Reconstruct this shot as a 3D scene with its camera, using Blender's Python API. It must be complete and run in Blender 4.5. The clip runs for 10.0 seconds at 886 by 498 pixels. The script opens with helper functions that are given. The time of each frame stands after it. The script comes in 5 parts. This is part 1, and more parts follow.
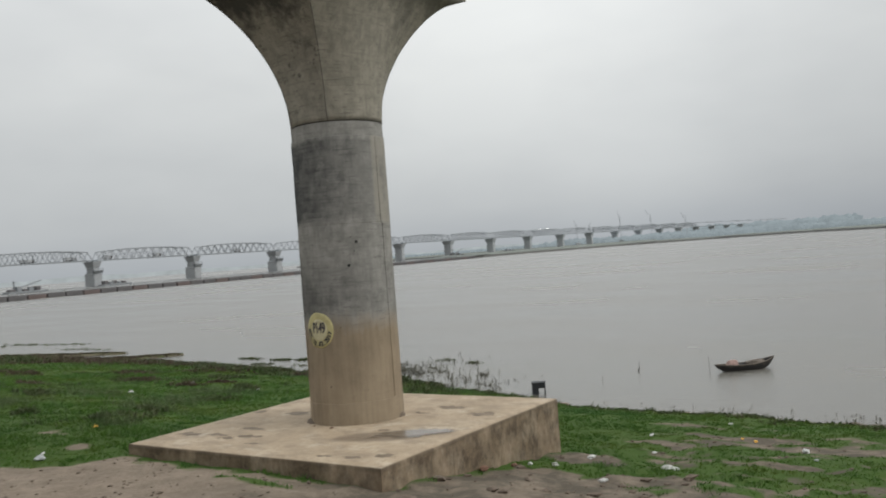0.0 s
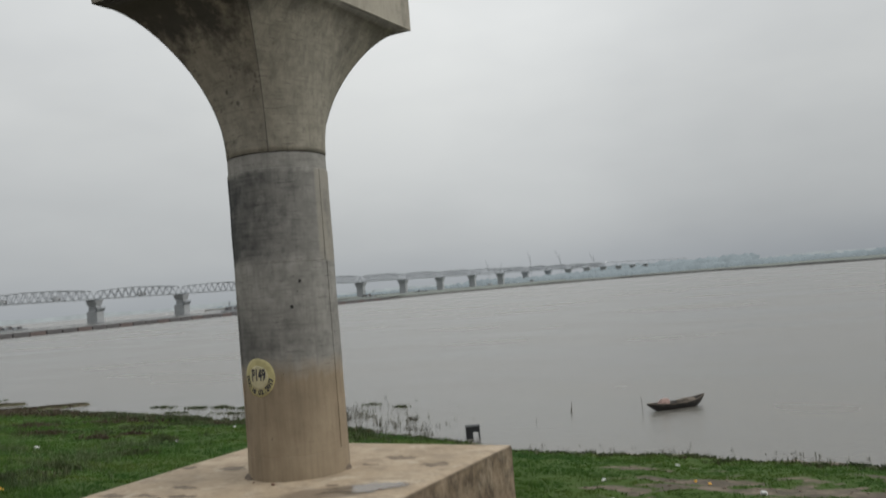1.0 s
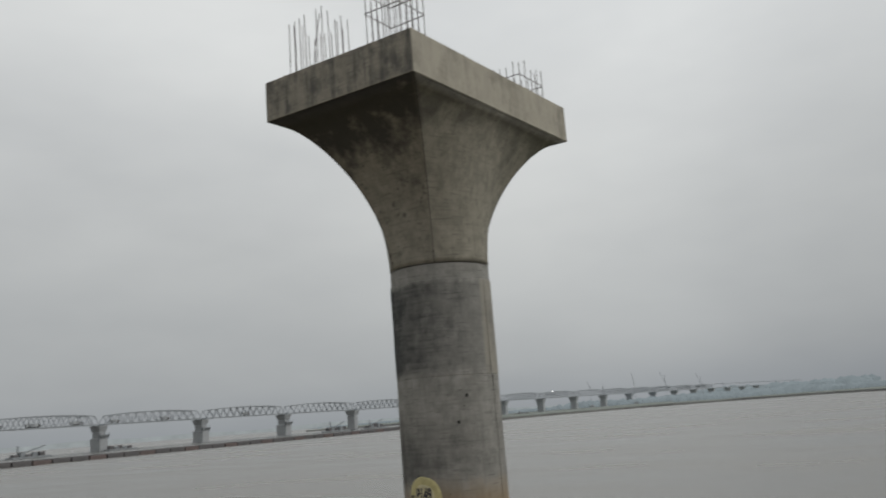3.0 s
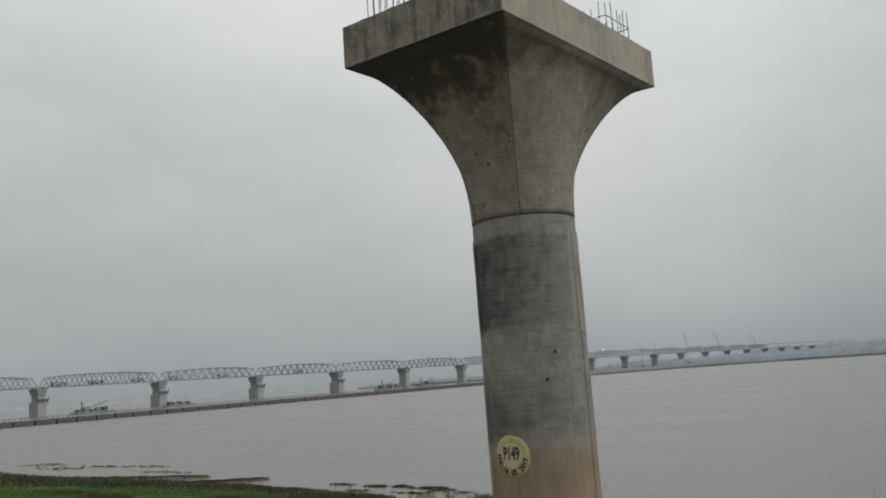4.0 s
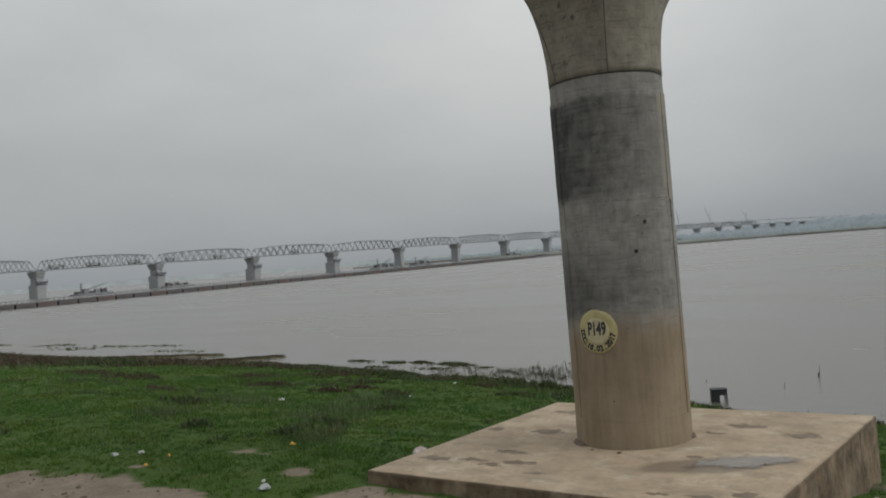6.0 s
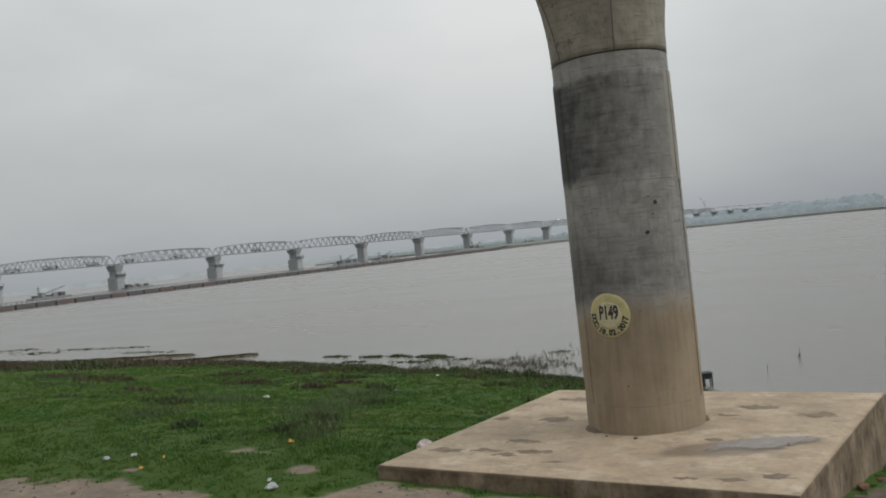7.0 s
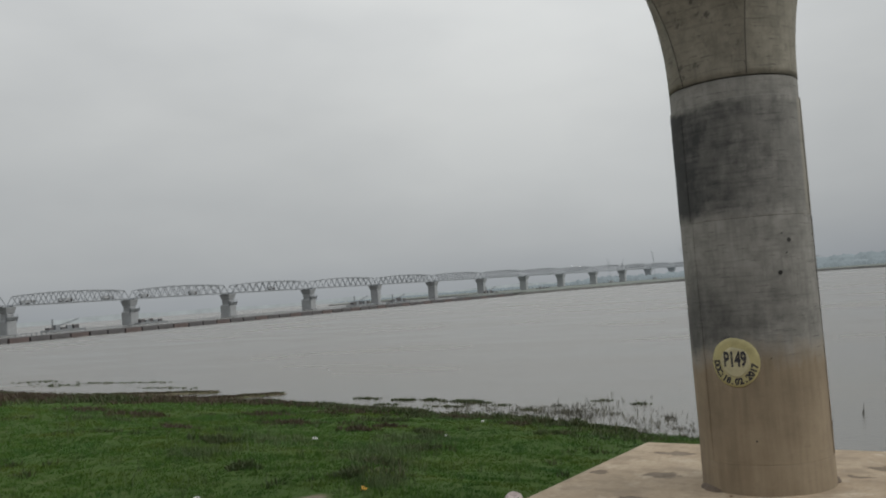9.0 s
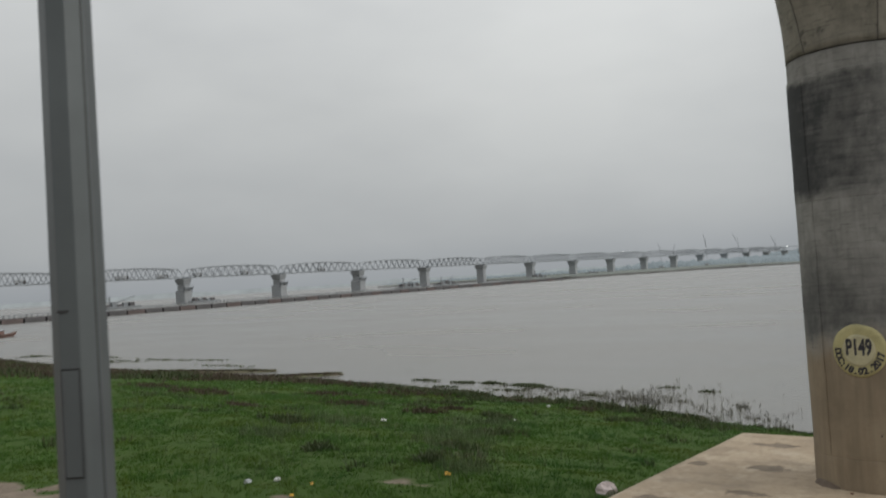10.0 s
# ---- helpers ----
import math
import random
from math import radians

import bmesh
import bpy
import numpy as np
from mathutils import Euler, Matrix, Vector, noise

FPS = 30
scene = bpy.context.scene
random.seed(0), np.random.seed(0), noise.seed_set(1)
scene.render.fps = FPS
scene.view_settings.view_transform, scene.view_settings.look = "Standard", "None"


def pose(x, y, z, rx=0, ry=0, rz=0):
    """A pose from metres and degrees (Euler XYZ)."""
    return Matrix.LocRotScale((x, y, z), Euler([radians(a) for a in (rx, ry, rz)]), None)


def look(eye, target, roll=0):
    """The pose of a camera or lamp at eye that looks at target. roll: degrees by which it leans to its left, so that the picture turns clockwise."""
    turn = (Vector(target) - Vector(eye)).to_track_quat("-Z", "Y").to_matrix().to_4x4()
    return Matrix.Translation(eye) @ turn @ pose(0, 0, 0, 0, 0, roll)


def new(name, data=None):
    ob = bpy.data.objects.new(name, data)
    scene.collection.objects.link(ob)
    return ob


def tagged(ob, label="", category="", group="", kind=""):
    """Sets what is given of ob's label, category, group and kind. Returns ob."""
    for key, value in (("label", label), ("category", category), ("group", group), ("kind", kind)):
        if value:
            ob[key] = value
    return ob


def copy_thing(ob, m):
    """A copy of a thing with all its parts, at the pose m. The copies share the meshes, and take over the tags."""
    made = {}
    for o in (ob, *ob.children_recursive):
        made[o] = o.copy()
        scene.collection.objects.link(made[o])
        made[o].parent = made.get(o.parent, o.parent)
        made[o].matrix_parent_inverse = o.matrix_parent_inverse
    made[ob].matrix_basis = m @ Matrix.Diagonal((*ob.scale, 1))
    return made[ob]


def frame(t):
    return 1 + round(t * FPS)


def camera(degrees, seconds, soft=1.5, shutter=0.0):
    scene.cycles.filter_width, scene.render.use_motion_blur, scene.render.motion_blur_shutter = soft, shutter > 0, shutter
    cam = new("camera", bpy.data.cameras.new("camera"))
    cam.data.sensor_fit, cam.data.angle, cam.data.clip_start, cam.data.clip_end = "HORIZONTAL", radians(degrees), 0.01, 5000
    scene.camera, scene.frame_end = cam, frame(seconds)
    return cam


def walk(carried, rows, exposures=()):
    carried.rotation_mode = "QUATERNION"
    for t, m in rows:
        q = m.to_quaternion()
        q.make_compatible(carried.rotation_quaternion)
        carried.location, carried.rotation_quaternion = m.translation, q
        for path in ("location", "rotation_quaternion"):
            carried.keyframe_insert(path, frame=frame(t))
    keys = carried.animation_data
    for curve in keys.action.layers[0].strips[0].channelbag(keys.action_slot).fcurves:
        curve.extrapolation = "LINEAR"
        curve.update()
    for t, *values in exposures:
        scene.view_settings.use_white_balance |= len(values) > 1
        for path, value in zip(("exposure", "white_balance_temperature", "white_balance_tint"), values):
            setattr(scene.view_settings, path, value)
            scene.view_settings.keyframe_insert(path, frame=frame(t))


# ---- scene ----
cam = camera(53.7, 10.0, 1.8, 0.4)
PATH = [
    (0, (15.932, -18.449, 4.404), (14.809, -16.795, 4.412), -4.3),
    (0.5, (15.196, -18.159, 4.412), (14.179, -16.437, 4.429), -4.1),
    (0.7, (14.86, -18.021, 4.42), (13.889, -16.273, 4.428), -4.4),
    (1, (14.375, -17.856, 4.427), (13.43, -16.095, 4.513), -4.8),
    (1.2, (14.117, -17.81, 4.417), (13.194, -16.041, 4.543), -5.2),
    (1.5, (13.846, -17.798, 4.399), (12.932, -16.033, 4.616), -5.9),
    (1.7, (13.733, -17.878, 4.407), (12.793, -16.13, 4.654), -5.8),
    (2, (13.583, -18.117, 4.423), (12.619, -16.388, 4.707), -5.6),
    (2.3, (13.358, -18.234, 4.402), (12.38, -16.513, 4.689), -5.4),
    (2.5, (13.165, -18.247, 4.39), (12.162, -16.545, 4.7), -5.2),
    (2.7, (12.948, -18.244, 4.397), (11.919, -16.562, 4.731), -4.9),
    (3, (12.574, -18.207, 4.41), (11.475, -16.578, 4.785), -4.5),
    (3.2, (12.3, -18.15, 4.408), (11.157, -16.545, 4.749), -4.3),
    (4.3, (11.022, -17.976, 4.442), (9.81, -16.409, 4.719), -4.5),
    (4.5, (10.775, -17.979, 4.441), (9.56, -16.411, 4.693), -5),
    (4.7, (10.539, -17.988, 4.443), (9.318, -16.42, 4.669), -5),
    (5, (10.187, -17.997, 4.448), (8.984, -16.422, 4.718), -5),
    (5.2, (9.933, -17.984, 4.449), (8.728, -16.408, 4.705), -5),
    (5.5, (9.542, -17.96, 4.45), (8.298, -16.405, 4.632), -5),
    (5.7, (9.296, -17.966, 4.476), (8.054, -16.401, 4.558), -4.7),
    (6.8, (8.083, -18.142, 4.38), (6.909, -16.523, 4.37), -5.8),
    (7, (7.853, -18.14, 4.384), (6.7, -16.505, 4.381), -6.1),
    (7.2, (7.643, -18.138, 4.379), (6.531, -16.476, 4.329), -6.3),
    (7.3, (7.542, -18.134, 4.374), (6.443, -16.464, 4.309), -6.4),
    (7.4, (7.437, -18.126, 4.37), (6.344, -16.452, 4.288), -6.5),
    (7.5, (7.327, -18.114, 4.367), (6.224, -16.446, 4.323), -6.6),
    (7.7, (7.08, -18.073, 4.366), (5.961, -16.416, 4.323), -6),
    (7.8, (6.949, -18.05, 4.366), (5.795, -16.417, 4.408), -5.7),
    (8, (6.683, -18.008, 4.365), (5.54, -16.369, 4.454), -5.1),
    (8.2, (6.427, -17.986, 4.354), (5.3, -16.336, 4.444), -4.8),
    (8.3, (6.301, -17.982, 4.346), (5.179, -16.329, 4.441), -4.6),
    (8.5, (6.047, -17.98, 4.337), (4.914, -16.335, 4.45), -4.3),
    (8.7, (5.786, -18.008, 4.342), (4.633, -16.378, 4.456), -4.3),
    (9, (5.406, -18.059, 4.351), (4.238, -16.438, 4.451), -4.4),
    (9.2, (5.175, -18.059, 4.337), (4.002, -16.441, 4.418), -4.4),
    (9.3, (5.061, -18.058, 4.324), (3.885, -16.443, 4.412), -4.3),
    (9.5, (4.822, -18.054, 4.31), (3.616, -16.461, 4.414), -4.3),
    (9.7, (4.552, -18.026, 4.313), (3.31, -16.462, 4.416), -4),
    (9.8, (4.408, -17.999, 4.317), (3.155, -16.444, 4.423), -3.9),
    (10, (4.111, -17.933, 4.326), (2.853, -16.38, 4.395), -3.6),
]
walk(cam, [(t, look(eye, target, roll)) for t, eye, target, roll in PATH],
     [(0, 0.27), (0.5, 0.17), (1, 0.08), (1.5, -0.09), (2, -0.18), (2.5, -0.15), (3, -0.17), (4.5, -0.16), (5.0, -0.12), (5.5, -0.22), (7.0, 0.05), (7.5, 0.15), (8.0, -0.03), (8.5, -0.02), (9.0, -0.09), (9.5, -0.05), (10, -0.07)])

# ---- world and light ----
world = bpy.data.worlds.new("overcast_sky")
scene.world = world
world.use_nodes = True


def build_world():
    nt = world.node_tree
    nt.nodes.clear()
    N, Lk = nt.nodes.new, nt.links.new
    out = N("ShaderNodeOutputWorld")
    bg = N("ShaderNodeBackground")
    bg.inputs["Strength"].default_value = 1.0
    sky = N("ShaderNodeTexSky")
    sky.sky_type = "NISHITA"
    sky.sun_disc = False
    sky.sun_elevation = radians(37)
    sky.sun_rotation = radians(65)
    sky.air_density, sky.dust_density = 1.5, 4.0
    dim = N("ShaderNodeMix")
    dim.data_type = "RGBA"
    dim.blend_type = "MULTIPLY"
    dim.inputs[0].default_value = 1.0
    dim.inputs[7].default_value = (0.05, 0.05, 0.05, 1)
    Lk(sky.outputs[0], dim.inputs[6])
    tc = N("ShaderNodeTexCoord")
    # cloud deck: lighter overhead, slightly darker and bluer towards the horizon
    sep = N("ShaderNodeSeparateXYZ")
    Lk(tc.outputs["Generated"], sep.inputs[0])
    ramp = N("ShaderNodeValToRGB")
    Lk(sep.outputs["Z"], ramp.inputs[0])
    e = ramp.color_ramp.elements
    e[0].position, e[0].color = 0.0, (0.37, 0.395, 0.42, 1)
    e[1].position, e[1].color = 1.0, (0.78, 0.795, 0.8, 1)
    for p, c in ((0.05, (0.465, 0.485, 0.498, 1)), (0.2, (0.61, 0.625, 0.627, 1)), (0.42, (0.78, 0.795, 0.795, 1)), (0.7, (0.8, 0.81, 0.81, 1))):
        k = e.new(p)
        k.color = c
    mp = N("ShaderNodeMapping")
    mp.inputs["Scale"].default_value = (1.0, 1.0, 2.4)
    mp.inputs["Location"].default_value = (0.35, 0.1, 0.2)
    Lk(tc.outputs["Generated"], mp.inputs[0])
    n1 = N("ShaderNodeTexNoise")
    n1.inputs["Scale"].default_value = 1.7
    n1.inputs["Detail"].default_value = 5
    n1.inputs["Roughness"].default_value = 0.5
    Lk(mp.outputs[0], n1.inputs["Vector"])
    cr = N("ShaderNodeValToRGB")
    cr.color_ramp.elements[0].position, cr.color_ramp.elements[0].color = 0.3, (0.82, 0.83, 0.845, 1)
    cr.color_ramp.elements[1].position, cr.color_ramp.elements[1].color = 0.7, (1.1, 1.1, 1.09, 1)
    Lk(n1.outputs["Fac"], cr.inputs[0])
    mul = N("ShaderNodeMix")
    mul.data_type = "RGBA"
    mul.blend_type = "MULTIPLY"
    mul.inputs[0].default_value = 1.0
    Lk(ramp.outputs[0], mul.inputs[6])
    Lk(cr.outputs[0], mul.inputs[7])
    mix = N("ShaderNodeMix")
    mix.data_type = "RGBA"
    mix.inputs[0].default_value = 0.94
    Lk(dim.outputs[2], mix.inputs[6])
    # the veiled sun brightens its side of the deck
    dot = N("ShaderNodeVectorMath")
    dot.operation = "DOT_PRODUCT"
    dot.inputs[1].default_value = Vector((0.25, 0.5, 0.83)).normalized()
    Lk(tc.outputs["Generated"], dot.inputs[0])
    veil = N("ShaderNodeMapRange")
    veil.inputs[1].default_value, veil.inputs[2].default_value = 0.3, 1.0
    veil.inputs[3].default_value, veil.inputs[4].default_value = 0.95, 1.22
    Lk(dot.outputs["Value"], veil.inputs[0])
    # a darker bank of cloud low over the far shore
    bank = N("ShaderNodeVectorMath")
    bank.operation = "DOT_PRODUCT"
    bank.inputs[1].default_value = Vector((0.22, 0.96, 0.13)).normalized()
    Lk(tc.outputs["Generated"], bank.inputs[0])
    dark = N("ShaderNodeMapRange")
    dark.interpolation_type = "SMOOTHSTEP"
    dark.inputs[1].default_value, dark.inputs[2].default_value = 0.82, 1.0
    dark.inputs[3].default_value, dark.inputs[4].default_value = 1.0, 0.82
    Lk(bank.outputs["Value"], dark.inputs[0])
    both = N("ShaderNodeMath")
    both.operation = "MULTIPLY"
    Lk(veil.outputs[0], both.inputs[0])
    Lk(dark.outputs[0], both.inputs[1])
    scale = N("ShaderNodeVectorMath")
    scale.operation = "SCALE"
    Lk(mul.outputs[2], scale.inputs[0])
    Lk(both.outputs[0], scale.inputs["Scale"])
    Lk(scale.outputs[0], mix.inputs[7])
    Lk(mix.outputs[2], bg.inputs["Color"])
    Lk(bg.outputs[0], out.inputs["Surface"])


build_world()
sun_data = bpy.data.lights.new("sun", "SUN")
sun_data.energy, sun_data.angle, sun_data.color = 1.1, radians(40), (1.0, 0.97, 0.92)
sun = new("sun", sun_data)
sun.matrix_world = look((60, 28, 50), (0, 0, 0))

# ---- materials ----


class Mat:
    """A small builder of node materials."""

    def __init__(self, name, rough=0.8, metal=0.0, spec=0.5):
        self.m = bpy.data.materials.new(name)
        self.m.use_nodes = True
        self.nt = self.m.node_tree
        self.b = self.nt.nodes["Principled BSDF"]
        self.b.inputs["Roughness"].default_value = rough
        self.b.inputs["Metallic"].default_value = metal
        self.b.inputs["Specular IOR Level"].default_value = spec
        self.tc = self.nt.nodes.new("ShaderNodeTexCoord")
        self.pos = self.tc.outputs["Object"]

    def node(self, kind):
        return self.nt.nodes.new("ShaderNode" + kind)

    def link(self, a, b):
        self.nt.links.new(a, b)

    def noise(self, scale, detail=4, rough=0.6, stretch=(1, 1, 1), vec=None):
        mp = self.node("Mapping")
        mp.inputs["Scale"].default_value = stretch
        self.link(vec or self.pos, mp.inputs[0])
        n = self.node("TexNoise")
        n.inputs["Scale"].default_value = scale
        n.inputs["Detail"].default_value = detail
        n.inputs["Roughness"].default_value = rough
        self.link(mp.outputs[0], n.inputs["Vector"])
        return n.outputs["Fac"]

    def ramp(self, fac, stops):
        r = self.node("ValToRGB")
        e = r.color_ramp.elements
        e[0].position, e[0].color = stops[0][0], (*stops[0][1], 1)
        e[1].position, e[1].color = stops[-1][0], (*stops[-1][1], 1)
        for p, c in stops[1:-1]:
            e.new(p).color = (*c, 1)
        self.link(fac, r.inputs[0])
        return r.outputs[0]

    def grey(self, fac, lo, hi, a=0.0, b=1.0):
        r = self.node("MapRange")
        for i, v in enumerate((lo, hi, a, b), 1):
            r.inputs[i].default_value = v
        self.link(fac, r.inputs[0])
        return r.outputs[0]

    def math(self, op, a, b=None):
        n = self.node("Math")
        n.operation = op
        for i, v in enumerate((a, b)):
            if v is None:
                continue
            if isinstance(v, (int, float)):
                n.inputs[i].default_value = v
            else:
                self.link(v, n.inputs[i])
        return n.outputs[0]

    def mix(self, fac, a, b, how="MIX"):
        n = self.node("Mix")
        n.data_type, n.blend_type = "RGBA", how
        for sock, v in ((n.inputs[0], fac), (n.inputs[6], a), (n.inputs[7], b)):
            if isinstance(v, tuple):
                sock.default_value = (*v, 1)
            elif isinstance(v, (int, float)):
                sock.default_value = v
            else:
                self.link(v, sock)
        return n.outputs[2]

    def xyz(self):
        s = self.node("SeparateXYZ")
        self.link(self.pos, s.inputs[0])
        return s.outputs

    def color(self, v):
        if isinstance(v, tuple):
            self.b.inputs["Base Color"].default_value = (*v, 1)
        else:
            self.link(v, self.b.inputs["Base Color"])
        return self

    def rough(self, v):
        self.link(v, self.b.inputs["Roughness"])
        return self

    def bump(self, height, strength=0.4, dist=0.02):
        n = self.node("Bump")
        n.inputs["Strength"].default_value = strength
        n.inputs["Distance"].default_value = dist
        self.link(height, n.inputs["Height"])
        self.link(n.outputs[0], self.b.inputs["Normal"])
        return self


def simple(name, c, rough=0.7, metal=0.0, var=0.25, scale=6.0, bump=0.2, dist=0.01):
    """Plain surface with two scales of variation."""
    m = Mat(name, rough, metal)
    n1, n2 = m.noise(scale), m.noise(scale * 8, 3)
    f = m.math("ADD", m.math("MULTIPLY", n1, 0.65), m.math("MULTIPLY", n2, 0.35))
    m.color(m.ramp(f, ((0.3, tuple(v * (1 - var) for v in c)), (0.7, tuple(min(1, v * (1 + var)) for v in c)))))
    if bump:
        m.bump(n2, bump, dist)
    return m.m


def water_material():
    m = Mat("river_water", 0.12, 0.0, 0.5)
    big, mid, fine = m.noise(0.02, 3, 0.5, (1, 2.2, 1)), m.noise(0.5, 4, 0.6, (1, 1.8, 1)), m.noise(2.6, 4, 0.6, (1, 1.7, 1))
    m.color(m.ramp(big, ((0.3, (0.118, 0.115, 0.102)), (0.7, (0.156, 0.147, 0.127)))))
    m.rough(m.grey(big, 0.3, 0.7, 0.18, 0.3))
    m.bump(m.math("ADD", m.math("MULTIPLY", mid, 0.8), m.math("MULTIPLY", fine, 0.8)), 0.3, 0.12)
    return m.m


# ---- ground shape ----
WATER_Z = -3.55
SHORE = ((-900, 118), (-400, 78), (-138, 41.5), (-89, 33.0), (-80, 32.4), (-70, 31.8), (-60, 31.5), (-53.7, 31.4), (-47.7, 31.4), (-42, 30.4), (-37.5, 29.3),
         (-25, 27.4), (-19, 26.3), (-16.8, 25.2), (-12.3, 23.7), (-9.4, 23.0), (-3.4, 20.3), (0.8, 20.0), (6, 19.2), (11, 18.3), (40, 16), (900, -40))
RISE = ((-60, -2.5), (-12, -1.2), (-2, -0.16), (0, 0.0), (2, 0.26), (5, 0.8), (15.5, 1.96), (20, 2.52), (22.3, 3.0), (25.4, 3.3), (29, 3.42), (34, 3.5), (120, 3.5))


def shore_y(x):
    y = float(np.interp(x, [p[0] for p in SHORE], [p[1] for p in SHORE]))
    return y + 0.6 * noise.noise((x * 0.3, 4.1, 0.7)) + 0.3 * noise.noise((x * 1.1, 9.1, 2.7)) + 0.15 * noise.noise((x * 3.1, 1.1, 5.7))


def smooth_noise(x, y, s, seed=0.0):
    return noise.noise((x * s + seed, y * s - seed, seed * 0.37))


SPITS = (((-80, 33.0), (-63, 37.4), 2.0), ((-62, 30.4), (-53, 36.6), 1.9))


def spit(x, y):
    """How much of a low mud spit lies here, 0 to 1."""
    best = 0.0
    for (ax, ay), (bx, by), w in SPITS:
        dx, dy = bx - ax, by - ay
        t = max(0.0, min(1.0, ((x - ax) * dx + (y - ay) * dy) / (dx * dx + dy * dy)))
        d = math.hypot(x - ax - t * dx, y - ay - t * dy) + 0.35 * smooth_noise(x, y, 0.7, 6.6)
        best = max(best, 1 - d / (w * (1.15 - 0.75 * t)))
    return best


def ground_z(x, y):
    """Height of the bank: a profile by the distance from the water's edge, with low bumps."""
    u = shore_y(x) - y
    z = WATER_Z + np.interp(u, [p[0] for p in RISE], [p[1] for p in RISE])
    z += np.interp(-y, (12.4, 16.0, 17.0), (0.0, 2.75, 2.8))
    z -= 0.16 * math.exp(-((x - 5.2) / 2.5) ** 2 - ((y + 4.6) / 2.5) ** 2)
    if x < -48 and -9 < u < 3:
        k = spit(x, y)
        if k > 0:
            z = max(z, WATER_Z - 0.1 + 0.28 * min(1.0, k * 1.6))
    if -3 < u < 33:
        z += 0.07 * smooth_noise(x, y, 0.35, 3.1) + 0.05 * smooth_noise(x, y, 1.1, 7.7)
        if 3 < x < 17 and -6 < y < 9:
            z += (0.1 * smooth_noise(x, y, 1.3, 5.1) + 0.05 * smooth_noise(x, y, 3.1, 2.3)) * min(1.0, (17 - x) / 3, (9 - y) / 3)
    return z


def obj(name, bm, mat, parent=None, smooth=False):
    me = bpy.data.meshes.new(name)
    bm.to_mesh(me)
    bm.free()
    if smooth:
        for p in me.polygons:
            p.use_smooth = True
    for m in mat if isinstance(mat, (list, tuple)) else (mat,):
        me.materials.append(m)
    ob = new(name, me)
    if parent:
        ob.parent = parent
    return ob


def part(name, bm, mat, parent, label="", smooth=False):
    ob = obj(name, bm, mat, parent, smooth)
    if label:
        ob["label"] = label
    return ob


def thing(name, m, label, category, group="", kind=""):
    ob = new(name)
    ob.empty_display_size = 0.2
    ob.matrix_world = m
    return tagged(ob, label, category, group, kind)


def box(bm, x0, x1, y0, y1, z0, z1, m=None, bev=0.0):
    vs = [bm.verts.new(Vector((x, y, z))) for x in (x0, x1) for y in (y0, y1) for z in (z0, z1)]
    if m is not None:
        for v in vs:
            v.co = m @ v.co
    fs = [bm.faces.new([vs[i] for i in q]) for q in ((0, 1, 3, 2), (4, 6, 7, 5), (0, 4, 5, 1), (2, 3, 7, 6), (0, 2, 6, 4), (1, 5, 7, 3))]
    if bev:
        es = list({e for f in fs for e in f.edges})
        bmesh.ops.bevel(bm, geom=es, offset=bev, segments=2, affect="EDGES", profile=0.6)
    return vs


def beam(bm, a, b, w, h=None):
    """A straight square bar from a to b."""
    a, b = Vector(a), Vector(b)
    h = h or w
    d = b - a
    if d.length < 1e-6:
        return
    q = d.to_track_quat("Z", "Y").to_matrix().to_4x4()
    box(bm, -w / 2, w / 2, -h / 2, h / 2, 0, d.length, Matrix.Translation(a) @ q)


def tube(bm, pts, radii, seg=8, cap=True):
    """A round bar along points, with a radius at each."""
    rings = []
    pts = [Vector(p) for p in pts]
    for i, p in enumerate(pts):
        d = (pts[min(i + 1, len(pts) - 1)] - pts[max(i - 1, 0)]).normalized()
        q = d.to_track_quat("Z", "Y").to_matrix()
        r = radii[i] if isinstance(radii, (list, tuple)) else radii
        rings.append([bm.verts.new(p + q @ Vector((r * math.cos(2 * math.pi * k / seg), r * math.sin(2 * math.pi * k / seg), 0))) for k in range(seg)])
    for a, b in zip(rings, rings[1:]):
        for k in range(seg):
            bm.faces.new((a[k], a[(k + 1) % seg], b[(k + 1) % seg], b[k]))
    if cap:
        bm.faces.new(rings[0][::-1])
        bm.faces.new(rings[-1])
    return rings


